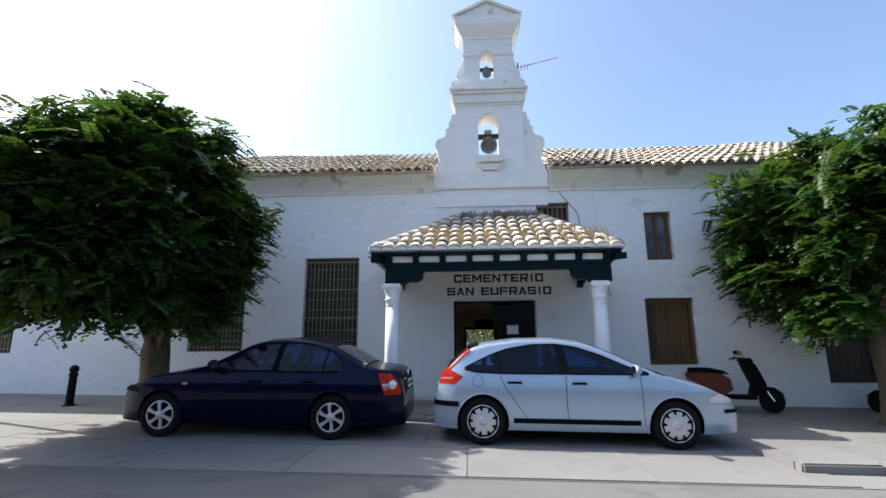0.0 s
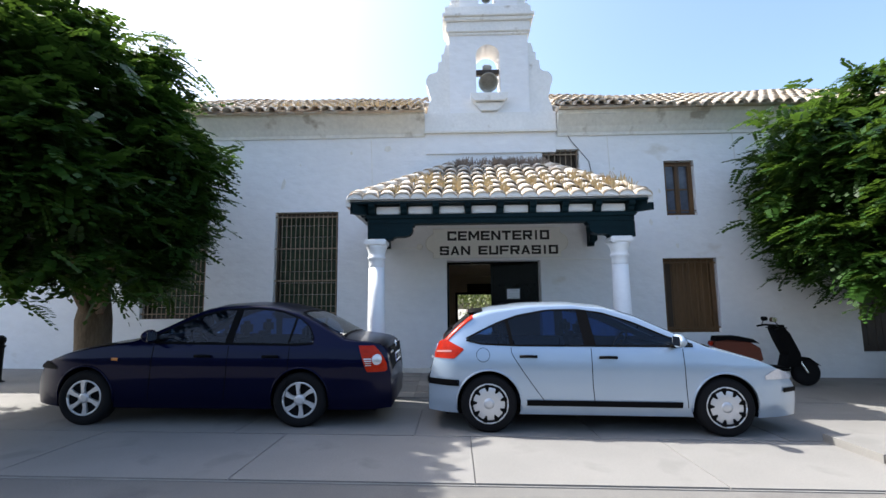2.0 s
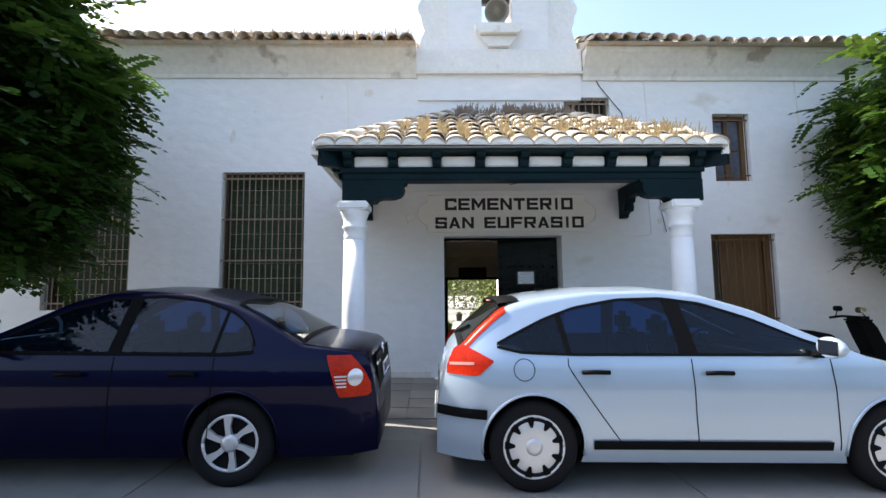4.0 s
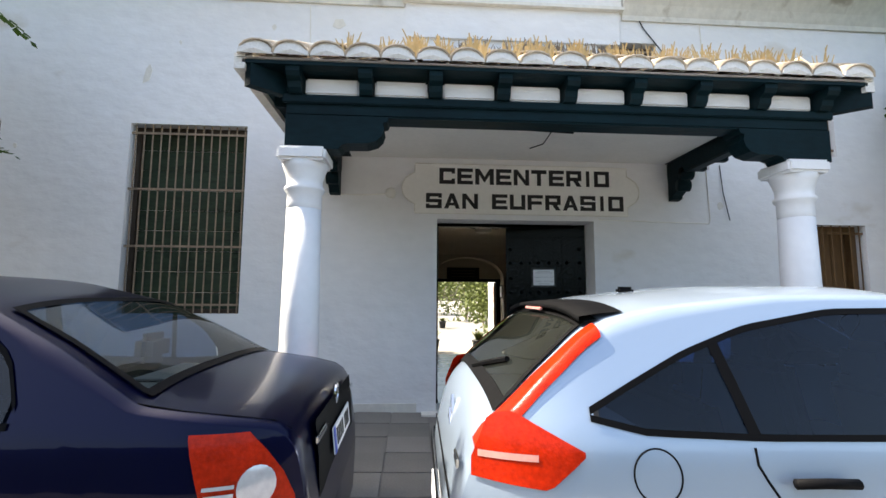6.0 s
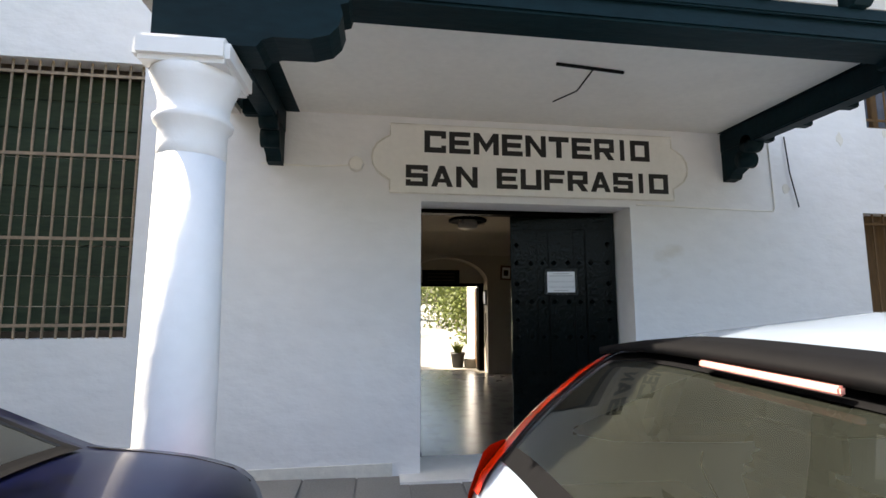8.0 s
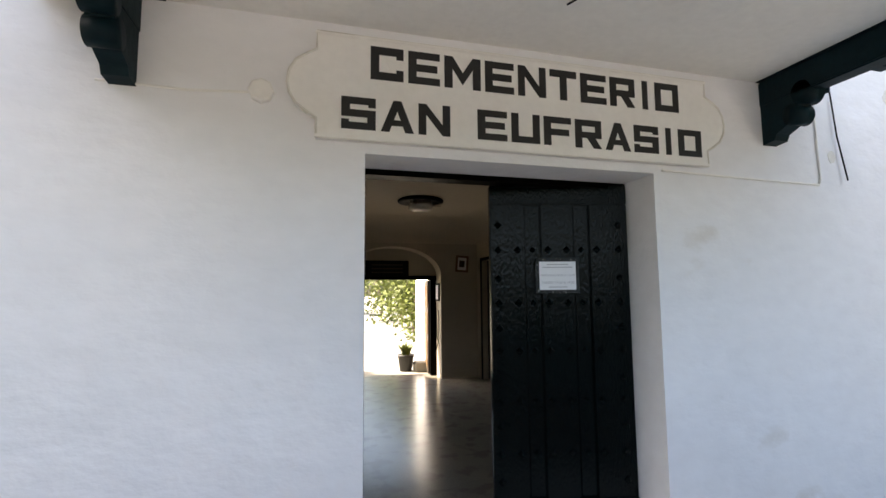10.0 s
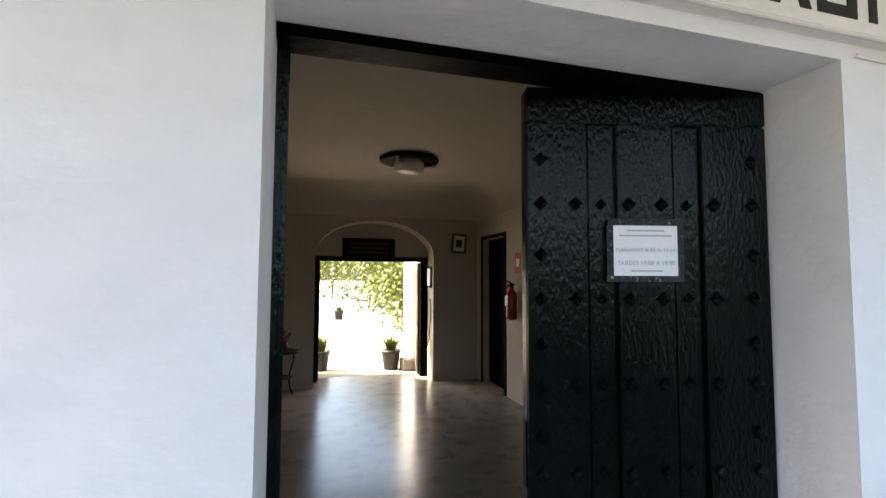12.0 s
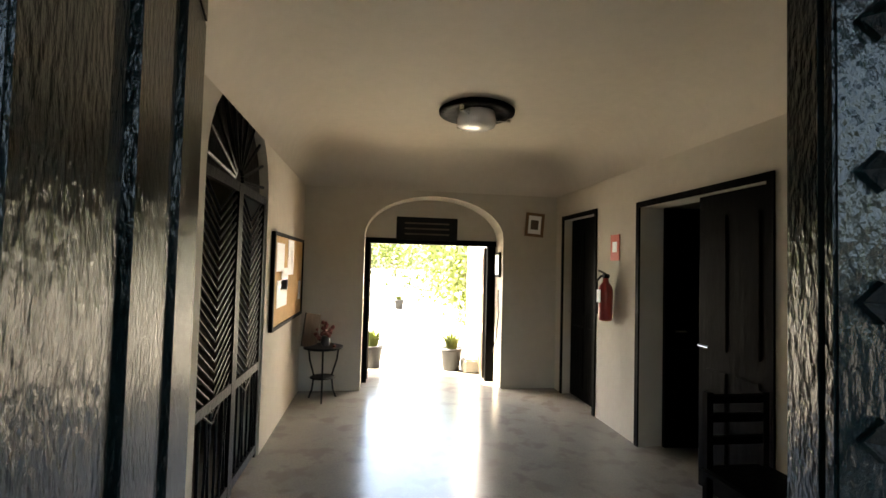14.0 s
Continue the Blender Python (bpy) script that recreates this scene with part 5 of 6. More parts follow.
def wheel(parent, x, y, s, r, rim, spokes, style):
    """A wheel with its axle along y at hub height r; s is the outer side."""
    w = part("wheel", lathe(bmesh.new(), [(rim, -0.09), (r - 0.03, -0.1), (r, -0.07), (r, 0.07), (r - 0.03, 0.1), (rim, 0.09), (rim - 0.01, 0.05)], (0, 0), 36, "y"), RUBBER, parent, "black rubber tyre", smooth=True)
    w.location = (x, y, r)
    o = s * 0.085
    part("wheel_well_disc", lathe(bmesh.new(), [(rim - 0.012, o - s * 0.05), (0.01, o - s * 0.05), (0.005, o - s * 0.052)], (0, 0), 30, "y"), CARBLACK if style == "alloy" else CARBLACK, w)
    bm = bmesh.new()
    tube(bm, [((rim - 0.012) * math.cos(a), o - s * 0.004, (rim - 0.012) * math.sin(a)) for a in np.linspace(0, 6.2832, 37)], 0.013, 6)
    part("rim_ring", bm, ALLOY, w, smooth=True)
    bm = bmesh.new()
    if style == "cover":
        lathe(bm, [(rim - 0.005, o - s * 0.01), (rim - 0.02, o + s * 0.002), (rim * 0.5, o + s * 0.012), (0.02, o + s * 0.012)], (0, 0), 36, "y")
        part("wheel_cover", bm, ALLOY, w, "pale wheel cover with dark slots", smooth=True)
    for k in range(spokes):
        a = 2 * math.pi * k / spokes + 0.3
        if style == "cover":
            bm = bmesh.new()
            pts = [(rim * 0.60, -0.06), (rim * 0.60, 0.06), (rim * 0.85, 0.145), (rim * 0.93, 0.10), (rim * 0.93, -0.10), (rim * 0.85, -0.145)]
            ys = (o + s * 0.0125, o - s * 0.004)
        else:
            pts = [(0.04, -0.5), (0.04, 0.5), (rim * 0.55, 0.20), (rim - 0.012, 0.27), (rim - 0.012, -0.05), (rim * 0.5, -0.16)]
            ys = (o + s * 0.008, o - s * 0.02)
        vs = [[bm.verts.new((q * math.cos(a + t), yy, q * math.sin(a + t))) for q, t in pts] for yy in ys]
        bm.faces.new(vs[0]), bm.faces.new(vs[1])
        for i in range(6):
            j = (i + 1) % 6
            bm.faces.new((vs[0][i], vs[0][j], vs[1][j], vs[1][i]))
        if style == "cover":
            part("cover_slot", bm, CARBLACK, w)
    if style != "cover":
        part("spokes", bm, ALLOY, w)
    part("hub_cap", lathe(bmesh.new(), [(0.065, o - s * 0.02), (0.06, o + s * 0.012), (0.03, o + s * 0.018), (0.005, o + s * 0.018)], (0, 0), 20, "y"), ALLOY, w, smooth=True)
    return w


def door_mirror(parent, x, y, z, s, paint):
    """A rounded mirror shell with a flat glass on its rear side."""
    bm = bmesh.new()
    bmesh.ops.create_uvsphere(bm, u_segments=16, v_segments=10, radius=1.0)
    for v in bm.verts:
        v.co = (x + 0.075 * max(v.co.x, -0.35), y + 0.115 * v.co.y, z + 0.075 * v.co.z * (1.0 - 0.12 * v.co.y * s))
    shell = part("door_mirror", bm, paint, parent, smooth=True)
    part("mirror_glass", boxed(x - 0.031, x - 0.027, y - 0.085, y + 0.085, z - 0.05, z + 0.05, 0.001), CHROME, shell)
    return shell


def seats(parent, xs_front, x_rear, z0, top, light=False):
    for y in (-0.36, 0.36):
        part("front_seat", boxed(xs_front, xs_front + 0.5, y - 0.24, y + 0.24, z0, z0 + 0.22, 0.05), CABIN, parent)
        part("seat_back", boxed(-0.06, 0.08, y - 0.23, y + 0.23, 0, top - z0 - 0.25, 0.05, pose(xs_front, 0, z0 + 0.15, 0, -14)), CABIN, parent)
        part("headrest", boxed(xs_front - 0.2, xs_front - 0.1, y - 0.13, y + 0.13, top - 0.14, top + 0.05, 0.045), CABIN, parent)
    part("rear_bench", boxed(x_rear, x_rear + 0.5, -0.62, 0.62, z0, z0 + 0.2, 0.05), CABIN, parent)
    part("rear_seat_back", boxed(-0.06, 0.08, -0.62, 0.62, 0, top - z0 - 0.3, 0.05, pose(x_rear, 0, z0 + 0.15, 0, -16)), CABIN, parent)
    for y in (-0.38, 0.38):
        part("headrest", boxed(x_rear - 0.2, x_rear - 0.1, y - 0.13, y + 0.13, top - 0.16, top, 0.04), CABIN, parent)


def build_car(root, sh, paint, hubs, r, rim, spokes, style, panes, win_lo, win_hi, wx, screen, rear, door_x, strip_trim, handle_z, pillars):
    sides = [(wx[0] + 0.02, wx[1] - 0.02, win_lo, win_hi)]
    tops = [(screen[0], screen[1], 0.86), (rear[0], rear[1], 0.86)]
    arch = r + 0.055
    part("body", car_skin(sh, [(h, r) for h in hubs], arch, sides, tops, win_lo, win_hi), paint, root, smooth=True)
    part("underbody", boxed(0.2, sh.L - 0.6, -sh.half * 0.75, sh.half * 0.75, 0.16, 0.3), CARBLACK, root)
    part("cabin_floor", boxed(0.75, sh.L - 0.95, -sh.half * 0.86, sh.half * 0.86, 0.3, 0.42), CABIN, root)
    for s in (-1, 1):
        for xa, xb in panes:
            part("side_window", side_patch(sh, s, xa, xb, win_lo, win_hi, 0.003, 14, 4), CARGLASS, root, smooth=True)
        for (a1, b1), (a2, b2) in zip(panes, panes[1:]):
            lean = -0.055
            rows = []
            for f in np.linspace(0, 1, 7):
                ends = [v + lean * f for v in pillars[b1]]
                rows.append([sh.side(x, win_lo(x) + (win_hi(x) - win_lo(x)) * f, s, 0.006) for x in np.linspace(ends[0], ends[1], 3)])
            part("window_pillar", strip(bmesh.new(), rows), CARBLACK, root)
        part("window_seal", side_patch(sh, s, wx[0], wx[1], lambda x: win_lo(x) - 0.012, lambda x: win_lo(x) + 0.008, 0.006, 30, 1), CARBLACK, root)
        part("window_seal", side_patch(sh, s, wx[0], wx[1], lambda x: win_hi(x) - 0.008, lambda x: win_hi(x) + 0.014, 0.006, 60, 1), CARBLACK, root)
        for x in door_x:
            bm = bmesh.new()
            pts = [sh.side(x + (0.10 * max(0, 0.55 - z) if x > 1.5 or sh.L > 4.5 else 0.75 * max(0, 0.88 - z) ** 1.1 - 0.06), z, s, 0.001) for z in np.linspace(0.3, win_lo(x) - 0.03, 14)]
            tube(bm, pts, 0.004, 5)
            part("door_gap", bm, CARBLACK, root)
        if strip_trim:
            xa, xb, za, zb = strip_trim
            part("side_rubbing_strip", side_patch(sh, s, xa, xb, lambda x: za, lambda x: zb, 0.012, 20, 2), CARBLACK, root)
        for hx in handle_z[0]:
            h = part("door_handle", tube(bmesh.new(), [sh.side(hx - 0.1, handle_z[1], s, 0.03), sh.side(hx, handle_z[1] + 0.004, s, 0.036), sh.side(hx + 0.1, handle_z[1], s, 0.03)], 0.016, 8), CARBLACK, root, smooth=True)
        # arch lip and dark wheel house
        for hx in hubs:
            bm = bmesh.new()
            pts = [sh.side(hx + arch * math.cos(a), r + arch * math.sin(a), s, 0.002) for a in np.linspace(-0.15, math.pi + 0.15, 26) if r + arch * math.sin(a) > sh.low]
            tube(bm, pts, 0.011, 6)
            part("arch_lip", bm, paint, root, smooth=True)
            bm = bmesh.new()
            vr = []
            for yy in (0.55, sh.half * 0.93):
                vr.append([bm.verts.new((hx + arch * math.cos(a), s * yy, r + arch * math.sin(a))) for a in np.linspace(-0.3, math.pi + 0.3, 18)])
            for k in range(17):
                bm.faces.new((vr[0][k], vr[0][k + 1], vr[1][k + 1], vr[1][k]))
            bm.faces.new(vr[0])
            part("wheel_house", bm, CARBLACK, root)
    full = lambda v: (lambda x: v)
    part("windscreen", top_patch(sh, screen[0] + 0.01, screen[1] - 0.01, full(-0.88), full(0.88), 0.004), CLEARGLASS, root, smooth=True)
    part("rear_window", top_patch(sh, rear[0], rear[1], full(-0.84), full(0.84), 0.004, 12, 16), CLEARGLASS, root, smooth=True)
    for a, b in ((rear[0] - 0.024, rear[0] + 0.016), (rear[1] - 0.02, rear[1] + 0.018)):
        part("rear_window_seal", top_patch(sh, a, b, full(-0.858), full(0.858), 0.007, 2, 16), CARBLACK, root)
    for fa, fb in ((-0.858, -0.822), (0.822, 0.858)):
        part("rear_window_seal", top_patch(sh, rear[0] - 0.02, rear[1] + 0.01, full(fa), full(fb), 0.007, 12, 2), CARBLACK, root)
    part("cowl", top_patch(sh, screen[1] - 0.03, screen[1] + 0.07, full(-0.9), full(0.9), 0.006, 2, 12), CARBLACK, root)
    part("dashboard", boxed(screen[1] - 0.55, screen[1] - 0.1, -sh.half * 0.8, sh.half * 0.8, 0.7, 0.93, 0.05), CABIN, root)
    part("steering_wheel", tube(bmesh.new(), [(screen[1] - 0.62 + 0.1 * math.sin(a), 0.36 + 0.18 * math.cos(a), 0.9 + 0.16 * math.sin(a)) for a in np.linspace(0, 6.283, 22)], 0.014, 6), CABIN, root)
    part("parcel_shelf", boxed(rear[0] + 0.12, rear[1] + 0.25, -sh.half * 0.75, sh.half * 0.75, sh.top(rear[0]) - 0.16, sh.top(rear[0]) - 0.13, 0.01), CABIN, root)
    for hx in hubs:
        for s in (-1, 1):
            wheel(root, hx, s * (sh.half - 0.115), s, r, rim, spokes, style)


# silver-blue hatchback
hatch = thing("hatchback_car", "silver-blue five-door hatchback parked nose to tail", "car", "parked cars")
SL = 4.26
sh = Shell(SL, 0.885, [(0, 0.56), (0.015, 0.66), (0.05, 0.82), (0.10, 0.955), (0.15, 1.0), (0.30, 1.155), (0.46, 1.295), (0.56, 1.355), (0.75, 1.40), (1.2, 1.455), (1.7, 1.468), (2.1, 1.43), (2.45, 1.33), (2.85, 1.15), (3.22, 0.995), (3.5, 0.925), (3.85, 0.83), (4.08, 0.73), (4.2, 0.62), (SL, 0.5)], 0.95, 0.665, 0.24, 0.30)
hi = smooth_fn([(0.44, 1.025), (0.6, 1.105), (0.8, 1.20), (1.05, 1.288), (1.4, 1.352), (1.75, 1.363), (2.05, 1.325), (2.4, 1.215), (2.75, 1.065), (3.02, 0.985)], 300, 8)
lo = table_fn([(0.44, 1.01), (0.62, 0.972), (1.0, 0.96), (3.02, 0.97)])
build_car(hatch, sh, SILVERPAINT, (0.70, 3.34), 0.315, 0.225, 9, "cover", [(0.47, 0.96), (0.96, 1.85), (1.85, 2.96)], lo, hi, (0.44, 3.02), (2.3, 3.2), (0.185, 0.50), (1.02, 1.87, 2.9), (1.13, 2.86, 0.30, 0.365), ((1.15, 2.05), 0.84), {0.96: (0.95, 0.99), 1.85: (1.80, 1.93)})
seats(hatch, 2.0, 1.05, 0.45, 1.18)
for s in (-1, 1):
    part("tail_lamp", side_patch(sh, s, 0.07, 0.41, table_fn([(0.07, 0.805), (0.3, 0.802), (0.41, 0.90)]), table_fn([(0.07, 0.86), (0.125, 1.0), (0.2, 1.015), (0.41, 0.915)]), 0.010, 14, 5), REDLENS, hatch, "red wrap-around tail lamp", smooth=True)
    part("tail_lamp_upper", strip(bmesh.new(), [[sh.on_top(x, s * f, 0.009) + Vector((-0.006, 0, 0)) for f in np.linspace(0.872 + 0.13 * (x - 0.09), 1.0, 5)] + [sh.side(x, sh.edge(x) - d, s, 0.009) for d in (0.012, 0.024)] for x in np.linspace(0.09, 0.52, 16)]), REDLENS, hatch, "red lamp running up the hatch edge", smooth=True)
    part("reversing_lens", side_patch(sh, s, 0.09, 0.27, lambda x: 0.862 + 0.06 * x, lambda x: 0.882 + 0.06 * x, 0.013, 8, 2), PINKLENS, hatch)
    part("bumper_strip", side_patch(sh, s, 0.0, 0.36, lambda x: 0.505, lambda x: 0.575, 0.018, 10, 2), CARBLACK, hatch)
    part("headlamp", side_patch(sh, s, 3.78, 4.16, lambda x: 0.62 - 0.02 * (x - 3.78), table_fn([(3.78, 0.66), (3.95, 0.735), (4.16, 0.655)]), 0.008, 8, 3), CLEARLENS, hatch, smooth=True)
    part("front_bumper_strip", side_patch(sh, s, 4.02, 4.25, lambda x: 0.47, lambda x: 0.52, 0.012, 6, 2), CARBLACK, hatch)
    door_mirror(hatch, 2.80, s * 0.98, 1.035, s, SILVERPAINT)
    part("mirror_arm", boxed(2.76, 2.84, s * 0.86 - 0.04, s * 0.86 + 0.06, 0.95, 0.99, 0.015), CARBLACK, hatch)
part("fuel_flap", tube(bmesh.new(), [sh.side(0.635 + 0.076 * math.cos(a), 0.85 + 0.076 * math.sin(a), -1, 0.0005) for a in np.linspace(0, 6.2832, 33)], 0.003, 5), CARBLACK, hatch)
part("rear_bumper_pad", strip(bmesh.new(), [[Vector((-0.016 + 0.0 * f, f * sh.plan(0.0) * 0.98, z)) for f in np.linspace(-1, 1, 12)] for z in (0.50, 0.515, 0.56, 0.575)]), CARBLACK, hatch)
part("spoiler", strip(bmesh.new(), [[sh.on_top(x, f, l) + Vector((dx, 0, 0)) for f in np.linspace(-0.92, 0.92, 16)] for x, l, dx in ((0.64, 0.006, 0), (0.58, 0.014, -0.02), (0.54, 0.018, -0.07), (0.54, -0.004, -0.07), (0.56, 0.0, -0.02))]), CARBLACK, hatch, "black roof spoiler", smooth=True)
part("brake_light", boxed(0.455, 0.468, -0.15, 0.15, 1.326, 1.340, 0.003), PINKLENS, hatch)
part("roof_aerial_base", boxed(0.89, 0.98, -0.018, 0.018, 1.41, 1.448, 0.012), CARBLACK, hatch)
part("wiper", tube(bmesh.new(), [sh.on_top(0.17, 0.08, 0.02), sh.on_top(0.21, -0.2, 0.024), sh.on_top(0.26, -0.48, 0.02)], 0.013, 6), CARBLACK, hatch)
part("boot_badge", prism(bmesh.new(), [(-0.07, -0.045), (0.0, 0.02), (0.07, -0.045), (0.07, -0.015), (0.0, 0.05), (-0.07, -0.015)], "x", 0.055, 0.068), CHROME, hatch).location = (0.0, 0.0, 0.86)
part("boot_badge", prism(bmesh.new(), [(-0.07, -0.045), (0.0, 0.02), (0.07, -0.045), (0.07, -0.015), (0.0, 0.05), (-0.07, -0.015)], "x", 0.045, 0.058), CHROME, hatch).location = (0.0, 0.0, 0.80)
part("model_mark", boxed(0.03, 0.04, -0.62, -0.5, 0.78, 0.82, 0.006), CHROME, hatch)
part("number_plate", boxed(-0.022, -0.014, -0.26, 0.26, 0.36, 0.47), PLATE, hatch)
part("hatch_gap", tube(bmesh.new(), [Vector((0.012, f * 0.62, 0.665)) for f in np.linspace(-1, 1, 12)], 0.004, 5), CARBLACK, hatch)
hatch.matrix_world = pose(-0.16, 7.95, GZ, 0, 0, -0.9) @ Matrix.Diagonal((0.985, 1, 1, 1))
for ob in hatch.children:
    if ob.name.startswith("wheel") and "house" not in ob.name:
        ob.scale = (1 / 0.985, 1, 1)

# dark blue saloon
saloon = thing("saloon_car", "dark navy blue four-door saloon parked in the tree shade", "car", "parked cars")
DL = 4.62
sh = Shell(DL, 0.865, [(0, 0.52), (0.02, 0.70), (0.05, 0.87), (0.085, 0.95), (0.14, 0.985), (0.3, 1.01), (0.62, 1.045), (0.95, 1.215), (1.25, 1.345), (1.6, 1.42), (1.95, 1.435), (2.3, 1.41), (2.55, 1.345), (2.9, 1.175), (3.28, 1.0), (3.7, 0.94), (4.1, 0.865), (4.4, 0.76), (4.55, 0.64), (DL, 0.5)], 0.93, 0.655, 0.20, 0.30)
hi = smooth_fn([(0.98, 1.0), (1.06, 1.14), (1.2, 1.235), (1.45, 1.315), (1.8, 1.35), (2.2, 1.33), (2.5, 1.255), (2.8, 1.12), (3.1, 0.965)], 300, 6)
lo = table_fn([(0.98, 0.955), (1.2, 0.94), (3.1, 0.95)])
build_car(saloon, sh, BLUEPAINT, (1.12, 3.82), 0.31, 0.205, 6, "alloy", [(1.0, 1.29), (1.29, 2.05), (2.05, 3.04)], lo, hi, (0.98, 3.1), (2.5, 3.28), (0.63, 1.2), (1.28, 2.05, 3.0), None, ((1.5, 2.35), 0.80), {1.29: (1.28, 1.31), 2.05: (2.01, 2.11)})
seats(saloon, 2.2, 1.35, 0.45, 1.14)
for s in (-1, 1):
    part("tail_lamp", strip(bmesh.new(), [[sh.side(a + (b - a) * f, z, s, 0.011) for f in np.linspace(0, 1, 9)] for z, a, b in ((0.63, 0.08, 0.285), (0.65, 0.05, 0.30), (0.72, 0.06, 0.33), (0.80, 0.10, 0.36), (0.87, 0.155, 0.385), (0.915, 0.20, 0.398), (0.93, 0.215, 0.40))]), REDLENS, saloon, "large red tail lamp with a round clear inset", smooth=True)
    bm = bmesh.new()
    c = Vector((0.175, 0.77))
    ring = [bm.verts.new(sh.side(c.x + 0.058 * math.cos(a), c.y + 0.062 * math.sin(a), s, 0.017)) for a in np.linspace(0, 6.283, 20)[:-1]]
    mid = bm.verts.new(sh.side(c.x, c.y, s, 0.026))
    for k in range(len(ring)):
        bm.faces.new((ring[k], ring[(k + 1) % len(ring)], mid))
    part("round_lens", bm, CLEARLENS, saloon, smooth=True)
    for k in range(4):
        z = 0.70 + 0.024 * k
        part("lens_bar", side_patch(sh, s, 0.24, 0.31 + 0.008 * k, lambda x: z, lambda x: z + 0.011, 0.0155, 6, 1), CLEARLENS, saloon)
    part("indicator", side_patch(sh, s, 3.42, 3.50, lambda x: 0.74, lambda x: 0.77, 0.008, 2, 1), AMBER, saloon)
    part("headlamp", side_patch(sh, s, 4.22, 4.54, lambda x: 0.63, table_fn([(4.22, 0.66), (4.4, 0.73), (4.54, 0.66)]), 0.008, 6, 3), CARBLACK, saloon, smooth=True)
    door_mirror(saloon, 2.96, s * 0.98, 1.03, s, BLUEPAINT)
    part("mirror_arm", boxed(2.92, 3.0, s * 0.86 - 0.04, s * 0.86 + 0.06, 0.95, 0.99, 0.015), CARBLACK, saloon)
    part("bright_sill_strip", side_patch(sh, s, 1.0, 3.0, lambda x: lo(x) - 0.018, lambda x: lo(x) - 0.0135, 0.007, 20, 1), CARBLACK, saloon)
part("boot_panel", strip(bmesh.new(), [[Vector((sh_x - 0.008, y, z)) for y in np.linspace(-0.52, 0.52, 8)] for sh_x, z in ((0.018, 0.62), (0.03, 0.76), (0.05, 0.90))]), CARBLACK, saloon, "black glossy panel between the tail lamps")
plate = part("number_plate", boxed(-0.012, -0.006, -0.26, 0.26, -0.055, 0.055), PLATE, saloon, "white number plate with a blue band")
part("blue_band", boxed(-0.014, -0.012, 0.21, 0.26, -0.055, 0.055), PLATEBLUE, plate)
for k in range(7):
    y = 0.17 - 0.055 * k - (0.03 if k > 3 else 0)
    part("plate_bar", boxed(-0.0145, -0.012, y - 0.02, y + 0.016, -0.035, 0.035), BLACKPAINT, plate)
plate.matrix_local = pose(0.012, 0, 0.74, 0, 8, 0)
part("boot_badge", lathe(bmesh.new(), [(0.05, 0.0), (0.05, 0.01), (0.03, 0.012), (0.028, 0.0)], (0, 0), 18, "y"), CHROME, saloon).matrix_local = Matrix.Translation((0.045, 0.0, 0.895)) @ pose(0, 0, 0, 0, 0, 90)
part("maker_mark", boxed(0.02, 0.032, 0.36, 0.56, 0.82, 0.85, 0.005), CHROME, saloon)
part("model_mark", boxed(0.02, 0.032, -0.56, -0.42, 0.82, 0.845, 0.005), CHROME, saloon)
for y0, y1 in ((0.06, 0.55), (-0.55, -0.02)):
    part("shelf_paper", boxed(0.72, 1.1, y0, y1, 0.938, 0.95, 0.003), CABINLIGHT, saloon, "pale papers on the rear shelf")
for f in (-0.93, 0.93):
    part("boot_gap", tube(bmesh.new(), [sh.on_top(x, f, 0.0) for x in (0.62, 0.46, 0.3, 0.16, 0.1)], 0.003, 5), CARBLACK, saloon)
saloon.matrix_world = pose(-0.63, 8.03, GZ, 0, 0, 180.8) @ Matrix.Diagonal((0.93, 1, 1, 1))
for ob in saloon.children:
    if ob.name.startswith("wheel") and "house" not in ob.name:
        ob.scale = (1 / 0.93, 1, 1)

